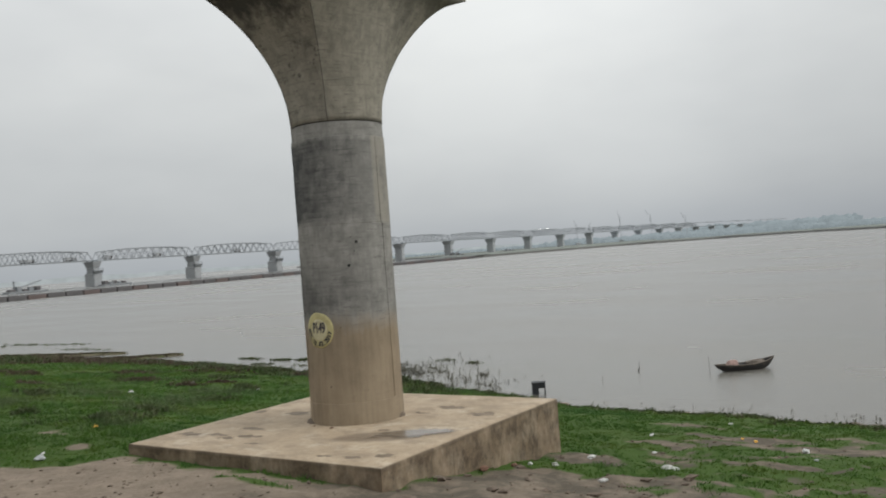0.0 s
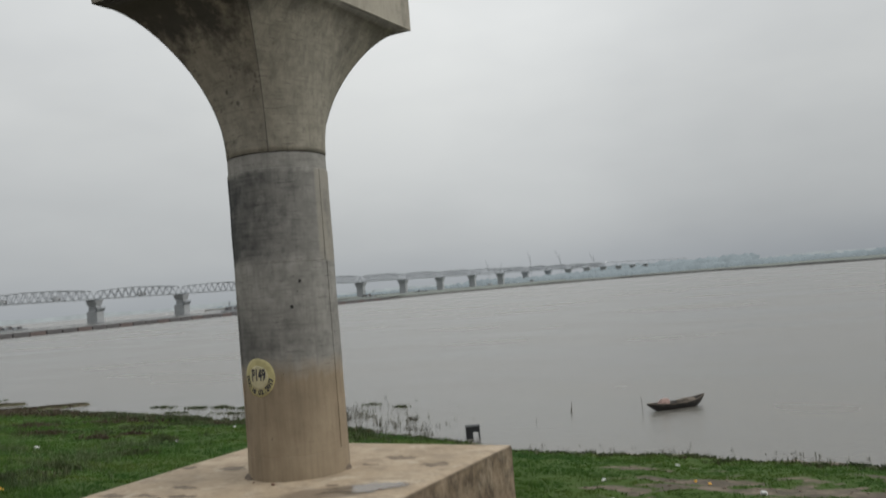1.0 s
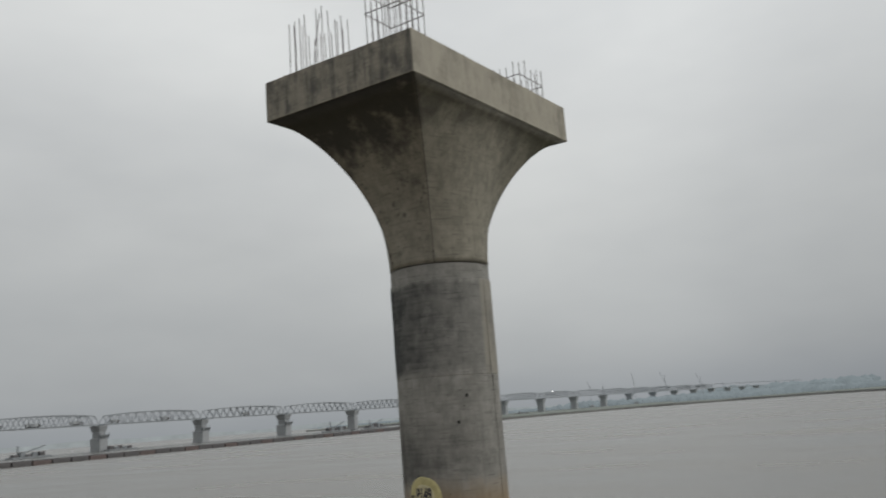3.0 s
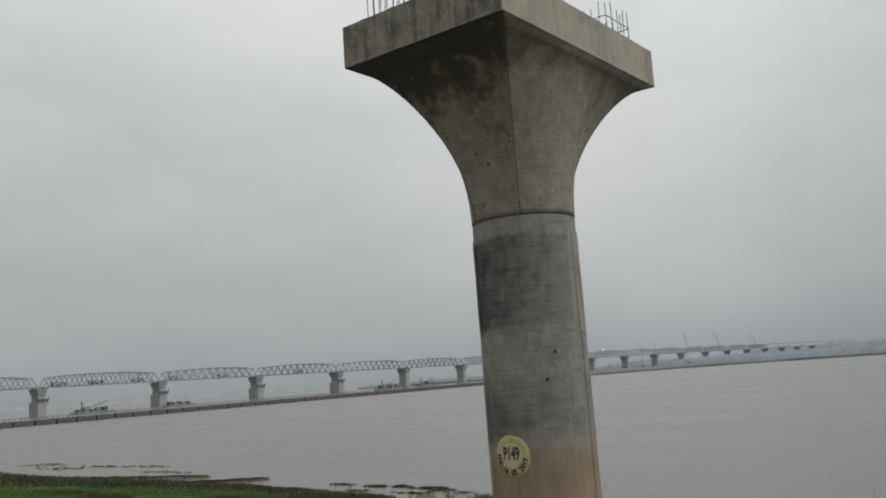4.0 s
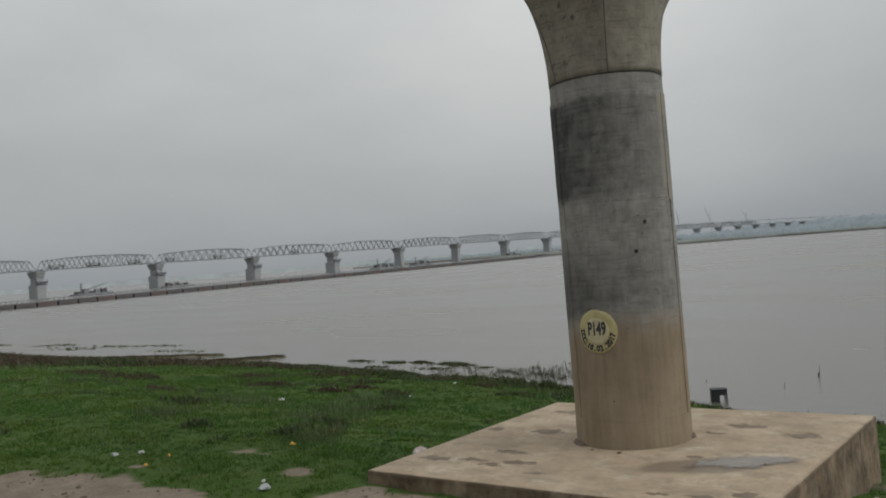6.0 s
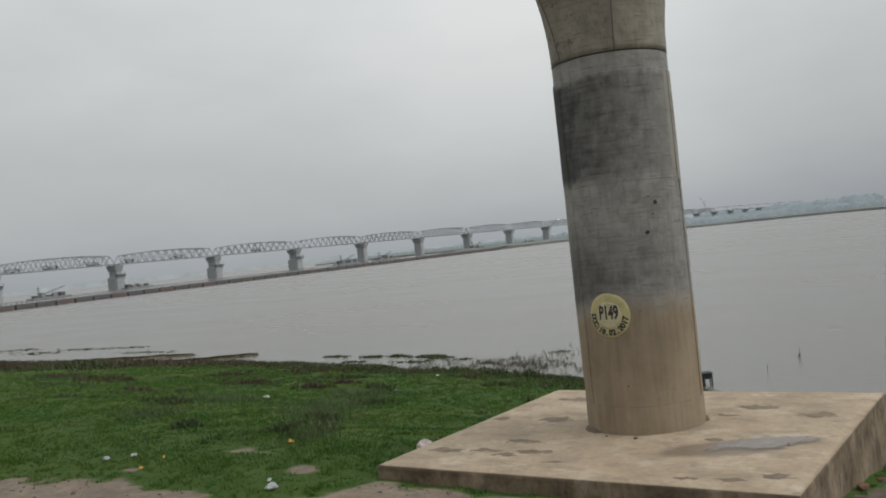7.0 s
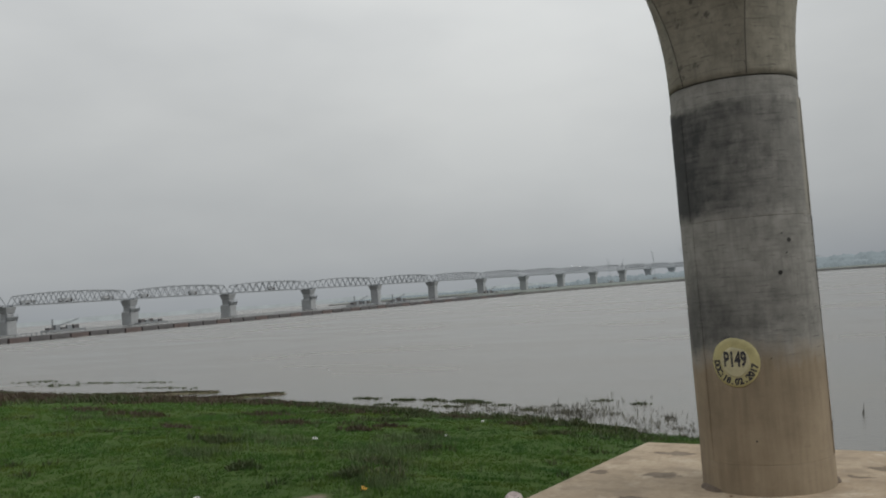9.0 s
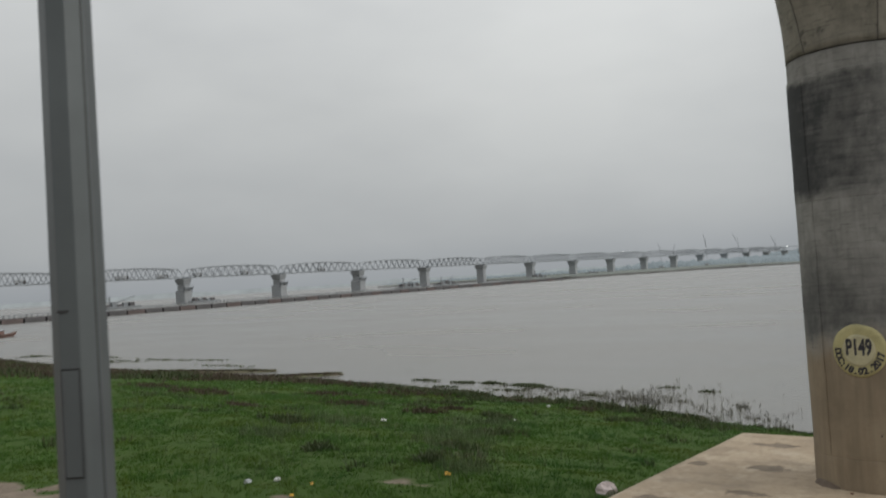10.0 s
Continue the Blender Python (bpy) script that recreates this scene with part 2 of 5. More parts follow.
def concrete_material():
    """Pier concrete: grey with rain streaks and mould above, tan river mud on the lowest metres."""
    m = Mat("pier_concrete", 0.88, 0.0, 0.3)
    x, y, z = m.xyz()
    big, mid, fine = m.noise(0.7, 5, 0.6), m.noise(3.0, 5, 0.65), m.noise(28, 4, 0.6)
    streak = m.noise(2.6, 5, 0.65, (2.2, 2.2, 0.16))
    threads = m.noise(9.0, 4, 0.7, (2.0, 2.0, 0.12))
    lines = m.noise(3.2, 4, 0.7, (0.25, 0.25, 3.0))
    scratch = m.noise(6.0, 5, 0.75, (0.3, 0.3, 4.0))
    blot = m.noise(1.7, 7, 0.72, (1, 1, 0.75))
    smear = m.noise(1.1, 6, 0.68, (1.0, 1.0, 0.6))
    base = m.ramp(mid, ((0.25, (0.19, 0.185, 0.17)), (0.5, (0.26, 0.254, 0.235)), (0.8, (0.34, 0.332, 0.308))))
    base = m.mix(m.grey(blot, 0.5, 0.7, 0, 0.45), base, (0.12, 0.118, 0.11))
    base = m.mix(m.grey(streak, 0.5, 0.7, 0, 0.38), base, (0.12, 0.119, 0.112))
    base = m.mix(m.grey(threads, 0.56, 0.7, 0, 0.3), base, (0.105, 0.104, 0.1))
    base = m.mix(m.grey(lines, 0.53, 0.7, 0, 0.4), base, (0.135, 0.132, 0.125))
    base = m.mix(m.grey(scratch, 0.57, 0.66, 0, 0.65), base, (0.09, 0.088, 0.084))
    base = m.mix(m.grey(scratch, 0.36, 0.3, 0, 0.35), base, (0.34, 0.335, 0.315))
    # mould: two lifts of the shaft, heavier on the side towards -x
    side = m.grey(m.math("ADD", m.math("MULTIPLY", x, -0.42), m.math("ADD", m.math("MULTIPLY", blot, 1.7), m.math("MULTIPLY", lines, 0.75))), 0.8, 1.55, 0.27, 1.0)
    wob = m.math("ADD", z, m.math("MULTIPLY", m.math("SUBTRACT", big, 0.5), 1.6))
    upper = m.math("MULTIPLY", m.grey(m.math("ADD", z, m.math("MULTIPLY", m.math("SUBTRACT", blot, 0.5), 0.5)), 5.3, 5.6, 0.0, 1.0), m.grey(m.math("ADD", z, m.math("MULTIPLY", mid, 0.3)), 7.85, 7.72))
    lower = m.math("MULTIPLY", m.grey(wob, 2.75, 3.15), m.grey(wob, 4.6, 3.5))
    mould = m.math("MULTIPLY", m.math("MAXIMUM", upper, lower), side)
    base = m.mix(m.math("MULTIPLY", mould, m.grey(z, 4.2, 5.4, 0.66, 0.9)), base, (0.038, 0.04, 0.042))
    base = m.mix(m.grey(z, 8.1, 8.2, 0, 0.9), base, m.mix(1.0, base, (1.0, 0.95, 0.83), "MULTIPLY"))
    # the cap's sunward +x face: its brighter light painted in as a paler tone
    base = m.mix(m.math("MULTIPLY", m.grey(x, 2.16, 2.2), m.grey(smear, 0.66, 0.5, 0.25, 0.85)), base, (0.4, 0.372, 0.31))
    # black mould and painted-in shade, gathered high under the cap towards road and corner
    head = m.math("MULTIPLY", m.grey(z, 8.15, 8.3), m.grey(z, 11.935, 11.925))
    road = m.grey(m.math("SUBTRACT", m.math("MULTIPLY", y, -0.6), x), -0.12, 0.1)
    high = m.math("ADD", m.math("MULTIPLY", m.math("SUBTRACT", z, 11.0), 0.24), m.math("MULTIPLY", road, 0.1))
    mould_shade = m.grey(m.math("ADD", m.math("ADD", smear, m.math("MULTIPLY", m.math("SUBTRACT", blot, 0.5), 0.5)), high), 0.47, 0.7, 0.0, 0.9)
    base = m.mix(m.math("MULTIPLY", m.math("MULTIPLY", head, mould_shade), m.grey(road, 0, 1, 0.55, 1.0)), base, (0.045, 0.044, 0.041))
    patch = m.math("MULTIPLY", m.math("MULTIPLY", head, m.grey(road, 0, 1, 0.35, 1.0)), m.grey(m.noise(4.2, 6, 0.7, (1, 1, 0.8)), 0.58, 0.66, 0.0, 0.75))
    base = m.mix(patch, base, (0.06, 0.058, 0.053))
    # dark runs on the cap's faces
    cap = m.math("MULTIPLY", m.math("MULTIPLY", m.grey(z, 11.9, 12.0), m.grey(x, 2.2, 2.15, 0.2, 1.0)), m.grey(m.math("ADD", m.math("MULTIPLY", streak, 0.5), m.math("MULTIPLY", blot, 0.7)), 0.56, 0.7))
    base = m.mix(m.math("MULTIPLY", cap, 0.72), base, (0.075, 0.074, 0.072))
    # the paler strip beyond the form seam
    strip = m.math("MULTIPLY", m.math("MULTIPLY", m.grey(y, -0.2, -0.12), m.grey(x, 1.0, 1.1)), m.math("MULTIPLY", m.grey(z, 5.3, 5.4), m.grey(z, 7.75, 7.7)))
    base = m.mix(m.math("MULTIPLY", strip, m.grey(blot, 0.65, 0.45, 0.2, 0.6)), base, (0.32, 0.298, 0.25))
    mud = m.grey(m.math("ADD", m.math("ADD", wob, m.math("MULTIPLY", streak, 0.5)), m.math("MULTIPLY", threads, 0.35)), 3.45, 2.75)
    tan = m.ramp(m.math("ADD", m.math("MULTIPLY", big, 0.6), m.math("MULTIPLY", streak, 0.4)), ((0.32, (0.18, 0.143, 0.1)), (0.5, (0.262, 0.21, 0.147)), (0.68, (0.34, 0.278, 0.197))))
    tan = m.mix(m.grey(mid, 0.58, 0.75, 0, 0.35), tan, (0.16, 0.127, 0.093))
    tan = m.mix(m.grey(scratch, 0.6, 0.72, 0, 0.4), tan, (0.14, 0.11, 0.08))
    base = m.mix(mud, base, tan)
    base = m.mix(m.grey(fine, 0.6, 0.75, 0, 0.3), base, (0.12, 0.115, 0.1))
    m.color(base)
    m.bump(m.math("ADD", m.math("ADD", mid, m.math("MULTIPLY", fine, 0.3)), m.math("MULTIPLY", scratch, 0.35)), 0.4, 0.025)
    return m.m


# damp pits and foot marks in the footing's top: place and half sizes
PITS = ((-2.08, -1.8, 0.42, 0.14), (-1.4, -2.6, 0.5, 0.15), (-2.5, -2.7, 0.35, 0.13), (-1.85, -2.9, 0.3, 0.1), (-3.46, -2.82, 0.42, 0.2), (-2.4, 0.33, 0.42, 0.3), (-3.8, 0.2, 0.25, 0.16),
        (2.23, -3.66, 0.2, 0.1), (2.97, -3.6, 0.3, 0.13), (3.7, -3.26, 0.28, 0.11), (1.86, -0.96, 0.2, 0.1), (1.48, 1.21, 0.3, 0.12), (1.9, 2.1, 0.5, 0.22), (-0.6, -3.2, 0.22, 0.08), (3.3, 1.4, 0.4, 0.2), (-3.0, 2.6, 0.5, 0.25))


def slab_material():
    """Pale muddy concrete with damp pits, and runs down the darker brown sides."""
    m = Mat("footing_concrete", 0.8, 0.0, 0.35)
    x, y, z = m.xyz()
    big, mid, fine = m.noise(0.5, 5, 0.6), m.noise(2.2, 6, 0.7), m.noise(24, 4, 0.6)
    base = m.ramp(m.math("ADD", m.math("MULTIPLY", big, 0.6), m.math("MULTIPLY", mid, 0.4)),
                  ((0.33, (0.3, 0.235, 0.16)), (0.5, (0.4, 0.315, 0.22)), (0.66, (0.5, 0.415, 0.305))))
    spots = m.noise(1.1, 5, 0.55, (1, 1.7, 1))
    base = m.mix(m.grey(spots, 0.5, 0.62, 0, 0.5), base, (0.235, 0.188, 0.138))
    pale = m.noise(0.9, 6, 0.7)
    base = m.mix(m.grey(pale, 0.54, 0.66, 0, 0.55), base, (0.56, 0.485, 0.38))
    grit = m.noise(7.0, 6, 0.75)
    base = m.mix(m.grey(grit, 0.52, 0.66, 0, 0.5), base, (0.21, 0.165, 0.118))
    base = m.mix(m.grey(grit, 0.42, 0.34, 0, 0.4), base, (0.56, 0.48, 0.375))
    # ragged damp pits
    rag = m.node("TexNoise")
    rag.inputs["Scale"].default_value, rag.inputs["Detail"].default_value = 4.0, 7
    m.link(m.pos, rag.inputs["Vector"])
    warp = m.node("VectorMath")
    warp.operation = "MULTIPLY_ADD"
    warp.inputs[1].default_value, warp.inputs[2].default_value = (0.7, 0.6, 0), (-0.35, -0.3, 0)
    m.link(rag.outputs["Color"], warp.inputs[0])
    moved = m.node("VectorMath")
    m.link(m.pos, moved.inputs[0])
    m.link(warp.outputs[0], moved.inputs[1])
    near = None
    for cx, cy, rx, ry in PITS:
        mp = m.node("Mapping")
        mp.inputs["Scale"].default_value = (1 / rx, 1 / ry, 0)
        mp.inputs["Location"].default_value = (-cx / rx, -cy / ry, 0)
        m.link(moved.outputs[0], mp.inputs[0])
        ln = m.node("VectorMath")
        ln.operation = "LENGTH"
        m.link(mp.outputs[0], ln.inputs[0])
        near = ln.outputs["Value"] if near is None else m.math("MINIMUM", near, ln.outputs["Value"])
    flat = m.grey(z, -0.05, -0.02)
    pit = m.math("MULTIPLY", m.grey(near, 1.1, 0.85), flat)
    base = m.mix(m.math("MULTIPLY", pit, m.grey(mid, 0.35, 0.6, 0.6, 0.95)), base, (0.14, 0.108, 0.077))
    # the damp round the puddle and its run-off
    dx = m.math("ADD", m.math("SUBTRACT", x, 2.45), m.math("MULTIPLY", m.math("SUBTRACT", mid, 0.5), 1.0))
    dy = m.math("ADD", m.math("SUBTRACT", y, -1.45), m.math("MULTIPLY", m.math("SUBTRACT", big, 0.5), 1.0))
    along = m.math("ADD", m.math("MULTIPLY", dx, 0.84), m.math("MULTIPLY", dy, 0.54))
    across = m.math("SUBTRACT", m.math("MULTIPLY", dy, 0.84), m.math("MULTIPLY", dx, 0.54))
    d = m.math("SQRT", m.math("ADD", m.math("POWER", m.math("DIVIDE", along, 1.45), 2), m.math("POWER", m.math("DIVIDE", across, 0.5), 2)))
    damp = m.math("MULTIPLY", m.grey(d, 1.25, 0.95), flat)
    base = m.mix(m.math("MULTIPLY", damp, 0.8), base, (0.19, 0.148, 0.108))
    # sides darker and browner than the top, blotched, with a dark upper edge
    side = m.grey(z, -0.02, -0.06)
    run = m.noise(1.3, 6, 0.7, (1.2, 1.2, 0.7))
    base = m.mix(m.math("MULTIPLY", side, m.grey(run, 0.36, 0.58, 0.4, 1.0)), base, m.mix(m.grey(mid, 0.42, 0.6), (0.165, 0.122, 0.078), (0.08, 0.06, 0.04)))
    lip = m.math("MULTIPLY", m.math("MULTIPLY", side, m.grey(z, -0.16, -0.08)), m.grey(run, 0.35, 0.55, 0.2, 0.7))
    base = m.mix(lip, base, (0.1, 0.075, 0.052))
    base = m.mix(m.grey(fine, 0.6, 0.75, 0, 0.25), base, (0.2, 0.16, 0.12))
    m.color(base)
    m.rough(m.math("SUBTRACT", m.grey(mid, 0.3, 0.7, 0.68, 0.9), m.math("MULTIPLY", damp, 0.3)))
    m.bump(m.math("SUBTRACT", m.math("ADD", mid, m.math("MULTIPLY", fine, 0.3)), pit), 0.45, 0.03)
    return m.m


def ground_material():
    m = Mat("bank_soil", 0.95, 0.0, 0.2)
    at = m.node("Attribute")
    at.attribute_name = "cover"
    big, mid, fine = m.noise(0.25, 5, 0.6), m.noise(1.6, 6, 0.7), m.noise(14, 5, 0.65)
    sand = m.ramp(m.math("ADD", m.math("MULTIPLY", mid, 0.6), m.math("MULTIPLY", fine, 0.4)),
                  ((0.3, (0.105, 0.083, 0.063)), (0.5, (0.205, 0.166, 0.127)), (0.75, (0.315, 0.262, 0.205))))
    sand = m.mix(m.grey(m.noise(3.5, 5, 0.6), 0.6, 0.7, 0, 0.55), sand, (0.13, 0.1, 0.075))
    px = m.xyz()[0]
    clay = m.math("MULTIPLY", m.grey(px, 0.5, 3.5), m.grey(m.noise(0.9, 6, 0.7), 0.4, 0.56, 0.15, 0.85))
    sand = m.mix(clay, sand, (0.075, 0.066, 0.05))
    turf = m.ramp(m.math("ADD", m.math("MULTIPLY", big, 0.5), m.math("MULTIPLY", mid, 0.5)),
                  ((0.3, (0.038, 0.072, 0.013)), (0.52, (0.05, 0.092, 0.016)), (0.7, (0.075, 0.09, 0.027))))
    turf = m.mix(m.grey(fine, 0.52, 0.72, 0, 0.4), turf, (0.045, 0.06, 0.018))
    f = m.grey(m.math("ADD", at.outputs["Fac"], m.math("MULTIPLY", m.math("SUBTRACT", mid, 0.5), 0.9)), 0.32, 0.68)
    m.color(m.mix(f, sand, turf))
    m.bump(m.math("ADD", mid, m.math("MULTIPLY", fine, 0.4)), 0.5, 0.06)
    return m.m


def leaf_material(name, stops, rough=0.6, drift=None):
    m = Mat(name, rough, 0.0, 0.3)
    g = m.node("NewGeometry")
    big = m.grey(m.noise(0.45, 5, 0.65), 0.3, 0.7)
    tuft = m.grey(m.noise(1.9, 4, 0.6), 0.3, 0.7)
    f = m.math("ADD", m.math("MULTIPLY", g.outputs["Random Per Island"], 0.3), m.math("ADD", m.math("MULTIPLY", big, 0.38), m.math("MULTIPLY", tuft, 0.32)))
    col = m.ramp(f, stops)
    if drift:
        # drifts of drier and of bluer growth, some metres across
        n = m.noise(0.22, 5, 0.6, (1, 1.6, 1))
        col = m.mix(m.grey(n, 0.5, 0.64, 0, 0.75), col, drift[0])
        col = m.mix(m.grey(n, 0.47, 0.36, 0, 0.6), col, drift[1])
    m.color(col)
    return m.m


def steel_material(name, c, rough=0.55, metal=0.3):
    m = Mat(name, rough, metal)
    n, s = m.noise(3, 4), m.noise(2, 4, 0.6, (6, 6, 0.5))
    col = m.ramp(n, ((0.3, tuple(v * 0.82 for v in c)), (0.7, tuple(v * 1.12 for v in c))))
    m.color(m.mix(m.grey(s, 0.55, 0.75, 0, 0.4), col, tuple(v * 0.6 for v in c)))
    m.bump(n, 0.08, 0.01)
    return m.m


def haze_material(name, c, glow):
    """Distance beyond a kilometre, with the river mist put into its colour and glow."""
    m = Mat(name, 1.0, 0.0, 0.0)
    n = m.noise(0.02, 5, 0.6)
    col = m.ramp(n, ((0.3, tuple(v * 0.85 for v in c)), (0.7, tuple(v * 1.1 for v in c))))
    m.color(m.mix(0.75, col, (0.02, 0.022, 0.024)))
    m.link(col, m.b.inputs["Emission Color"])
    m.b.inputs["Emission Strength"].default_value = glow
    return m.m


CONCRETE, SLAB, GROUND, WATER = concrete_material(), slab_material(), ground_material(), water_material()
GRASS = leaf_material("short_grass", ((0.12, (0.034, 0.08, 0.013)), (0.4, (0.05, 0.12, 0.015)), (0.6, (0.065, 0.145, 0.017)), (0.8, (0.083, 0.138, 0.025)), (0.97, (0.125, 0.125, 0.05))), 0.6, ((0.098, 0.135, 0.018), (0.04, 0.115, 0.026)))
PALE = leaf_material("pale_stems", ((0.2, (0.055, 0.092, 0.034)), (0.6, (0.095, 0.135, 0.055)), (0.95, (0.155, 0.16, 0.085))))
WEED = leaf_material("dark_weeds", ((0.25, (0.03, 0.045, 0.016)), (0.5, (0.055, 0.08, 0.026)), (0.8, (0.1, 0.085, 0.05))))
RUSSET = leaf_material("russet_weeds", ((0.25, (0.045, 0.03, 0.022)), (0.5, (0.08, 0.055, 0.038)), (0.8, (0.07, 0.085, 0.035))))
REED = leaf_material("grey_reeds", ((0.25, (0.05, 0.048, 0.035)), (0.6, (0.1, 0.095, 0.065)), (0.9, (0.08, 0.1, 0.045))))
REBAR = steel_material("rusty_rebar", (0.13, 0.115, 0.105), 0.7, 0.5)
GALV = steel_material("galvanised_steel", (0.12, 0.133, 0.135), 0.48, 0.35)
GALV_DARK = steel_material("galvanised_gap", (0.05, 0.05, 0.05), 0.7, 0.2)
# bridge tones: distance haze is put into these pale, bluish base colours
TRUSS = steel_material("haze_grey_truss", (0.27, 0.29, 0.305), 0.6, 0.0)
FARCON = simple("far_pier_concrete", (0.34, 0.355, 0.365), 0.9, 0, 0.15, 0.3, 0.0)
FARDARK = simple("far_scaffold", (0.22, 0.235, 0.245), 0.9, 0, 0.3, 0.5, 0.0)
RUSTRED = simple("rust_red_paint", (0.2, 0.12, 0.1), 0.75, 0, 0.35, 0.3, 0.2)
PONTOON = simple("dark_pontoon", (0.1, 0.096, 0.097), 0.8, 0, 0.4, 0.25, 0.2)
DULLRED = simple("dull_red_steel", (0.125, 0.098, 0.092), 0.8, 0, 0.35, 0.3, 0.2)
TAR = simple("tarred_planks", (0.03, 0.028, 0.027), 0.7, 0, 0.4, 3.0, 0.4)
PLANK = simple("weathered_planks", (0.12, 0.1, 0.08), 0.85, 0, 0.35, 4.0, 0.4)
CLOTH = simple("faded_cloth", (0.36, 0.25, 0.22), 0.95, 0, 0.3, 5.0, 0.5)
YELLOW = simple("yellow_sign_paint", (0.43, 0.385, 0.19), 0.7, 0, 0.22, 5.0, 0.15)
CREAM = simple("cream_sign_paint", (0.46, 0.42, 0.265), 0.75, 0, 0.2, 5.0, 0.15)
INK = simple("black_lettering", (0.03, 0.028, 0.035), 0.7, 0, 0.3, 9.0, 0.0)
HOLE = simple("tie_hole_dark", (0.03, 0.03, 0.028), 0.95, 0, 0.2, 9.0, 0.0)
WHITE = simple("white_plastic", (0.56, 0.56, 0.54), 0.5, 0, 0.15, 14.0, 0.3)
ORANGE = simple("yellow_wrapper", (0.75, 0.42, 0.06), 0.5, 0, 0.25, 14.0, 0.3)
GREYBAG = simple("grey_plastic", (0.4, 0.42, 0.43), 0.5, 0, 0.25, 14.0, 0.3)
PINKISH = simple("pale_pink_plastic", (0.62, 0.52, 0.5), 0.5, 0, 0.25, 14.0, 0.3)
BLACK = simple("black_painted_wood", (0.02, 0.023, 0.026), 0.6, 0, 0.4, 8.0, 0.2)
STONE = simple("broken_brick", (0.16, 0.09, 0.06), 0.9, 0, 0.4, 20.0, 0.4)
MORTAR = simple("broken_mortar", (0.13, 0.1, 0.075), 0.9, 0, 0.4, 12.0, 0.5)
GRIME = simple("joint_grime", (0.06, 0.058, 0.052), 0.95, 0, 0.4, 9.0, 0.3)
STAKE = simple("wet_bamboo", (0.07, 0.06, 0.045), 0.8, 0, 0.3, 8.0, 0.2)
# far bank colours are greyed, with mist mixed into the tone
FARSAND = simple("far_sand_bank", (0.155, 0.155, 0.148), 0.95, 0, 0.25, 0.03, 0.0)
FARGRASS = simple("far_meadow", (0.16, 0.18, 0.16), 0.95, 0, 0.2, 0.02, 0.0)
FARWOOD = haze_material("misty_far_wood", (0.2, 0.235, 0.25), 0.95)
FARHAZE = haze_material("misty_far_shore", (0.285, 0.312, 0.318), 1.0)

# ---- ground ----


def sand_edge(x):
    return np.interp(x, (-30, -14, -10.4, -8.9, -6.7, -5.2, -4.3, -3.9), (-9.0, -7.6, -6.3, -6.5, -6.6, -6.2, -5.3, -4.6))


SAND_SPOTS = ((-9.2, -3.2, 1.5, 0.42), (-6.4, -4.25, 0.65, 0.35), (-10.9, -5.5, 0.7, 0.3), (5.8, -0.8, 1.6, 1.4), (4.9, 3.3, 1.3, 1.0), (8.4, 1.2, 1.9, 0.7),
              (7.4, 10.2, 1.8, 0.6), (4.6, 12.4, 1.6, 0.5), (10.0, 8.7, 2.6, 0.7), (14.0, 8.9, 3.0, 0.9), (7.2, 5.6, 0.8, 0.5), (5.2, -3.2, 2.0, 2.0), (10.5, 4.9, 0.9, 0.35),
              (5.6, 7.6, 1.2, 0.45), (12.3, 6.2, 0.8, 0.3))


def cover(x, y):
    """1 where grass grows, 0 on bare sand."""
    w = 0.55 * smooth_noise(x, y, 0.9, 5.3) + 0.7 * smooth_noise(x, y, 2.3, 9.1)
    if x < -3.9:
        g = (y - sand_edge(x)) / 0.8 + 0.5
    elif x < 4.6:
        g = (y + 4.7) / 0.6 if y > -4.9 or x < -3 else -0.6 + 2.4 * math.exp(-((x - 1.7) / 1.9) ** 2 - ((y + 4.75) / 0.5) ** 2)
    else:
        g = min((y - 0.3) / 1.6 + 0.5, 1.0 + max(0.0, (4.5 - shore_y(x) + y) / 2.5)) + 0.9 * (smooth_noise(x * 0.75, y * 1.25, 1.0, 15.2) + 0.6 * smooth_noise(x, y, 2.6, 3.2))
    g = min(g, 1.6)
    for cx, cy, rx, ry in SAND_SPOTS:
        d = math.hypot((x - cx) / rx, (y - cy) / ry)
        g -= 1.1 * max(0.0, 1.5 - d)
    if x < -48 and y > 29 and spit(x, y) > -0.1:
        return 0.45
    g = min(g, (shore_y(x) - y) / 1.2 + 0.2)
    return max(0.0, min(1.0, g + w))


def build_ground():
    def axis(lo, hi, dense_lo, dense_hi, step):
        a = list(np.arange(dense_lo, dense_hi + step / 2, step))
        out = []
        for edge, end, sign in ((dense_lo, lo, -1), (dense_hi, hi, 1)):
            s, p, side = step, edge, []
            while p != end:
                s *= 1.3
                p = max(p - s, lo) if sign < 0 else min(p + s, hi)
                side.append(p)
            out.append(side)
        return out[0][::-1] + a + out[1]

    xs, ys = axis(-3000, 3000, -85, 18, 0.25), axis(-400, 3000, -11, 41, 0.25)
    bm = bmesh.new()
    lay = bm.verts.layers.float.new("cover")
    grid = []
    for y in ys:
        row = []
        for x in xs:
            v = bm.verts.new((x, y, ground_z(x, y)))
            v[lay] = cover(x, y)
            row.append(v)
        grid.append(row)
    for a, b in zip(grid, grid[1:]):
        for i in range(len(xs) - 1):
            bm.faces.new((a[i], a[i + 1], b[i + 1], b[i]))
    tagged(obj("ground", bm, GROUND, None, True), "river bank of short grass with patches of bare sand", "ground", kind="structure")


build_ground()
bm = bmesh.new()
bmesh.ops.create_grid(bm, x_segments=8, y_segments=8, size=4500, matrix=pose(0, 4490, WATER_Z))
tagged(obj("water", bm, WATER), "wide muddy grey-brown river with small ripples", "water", kind="structure")

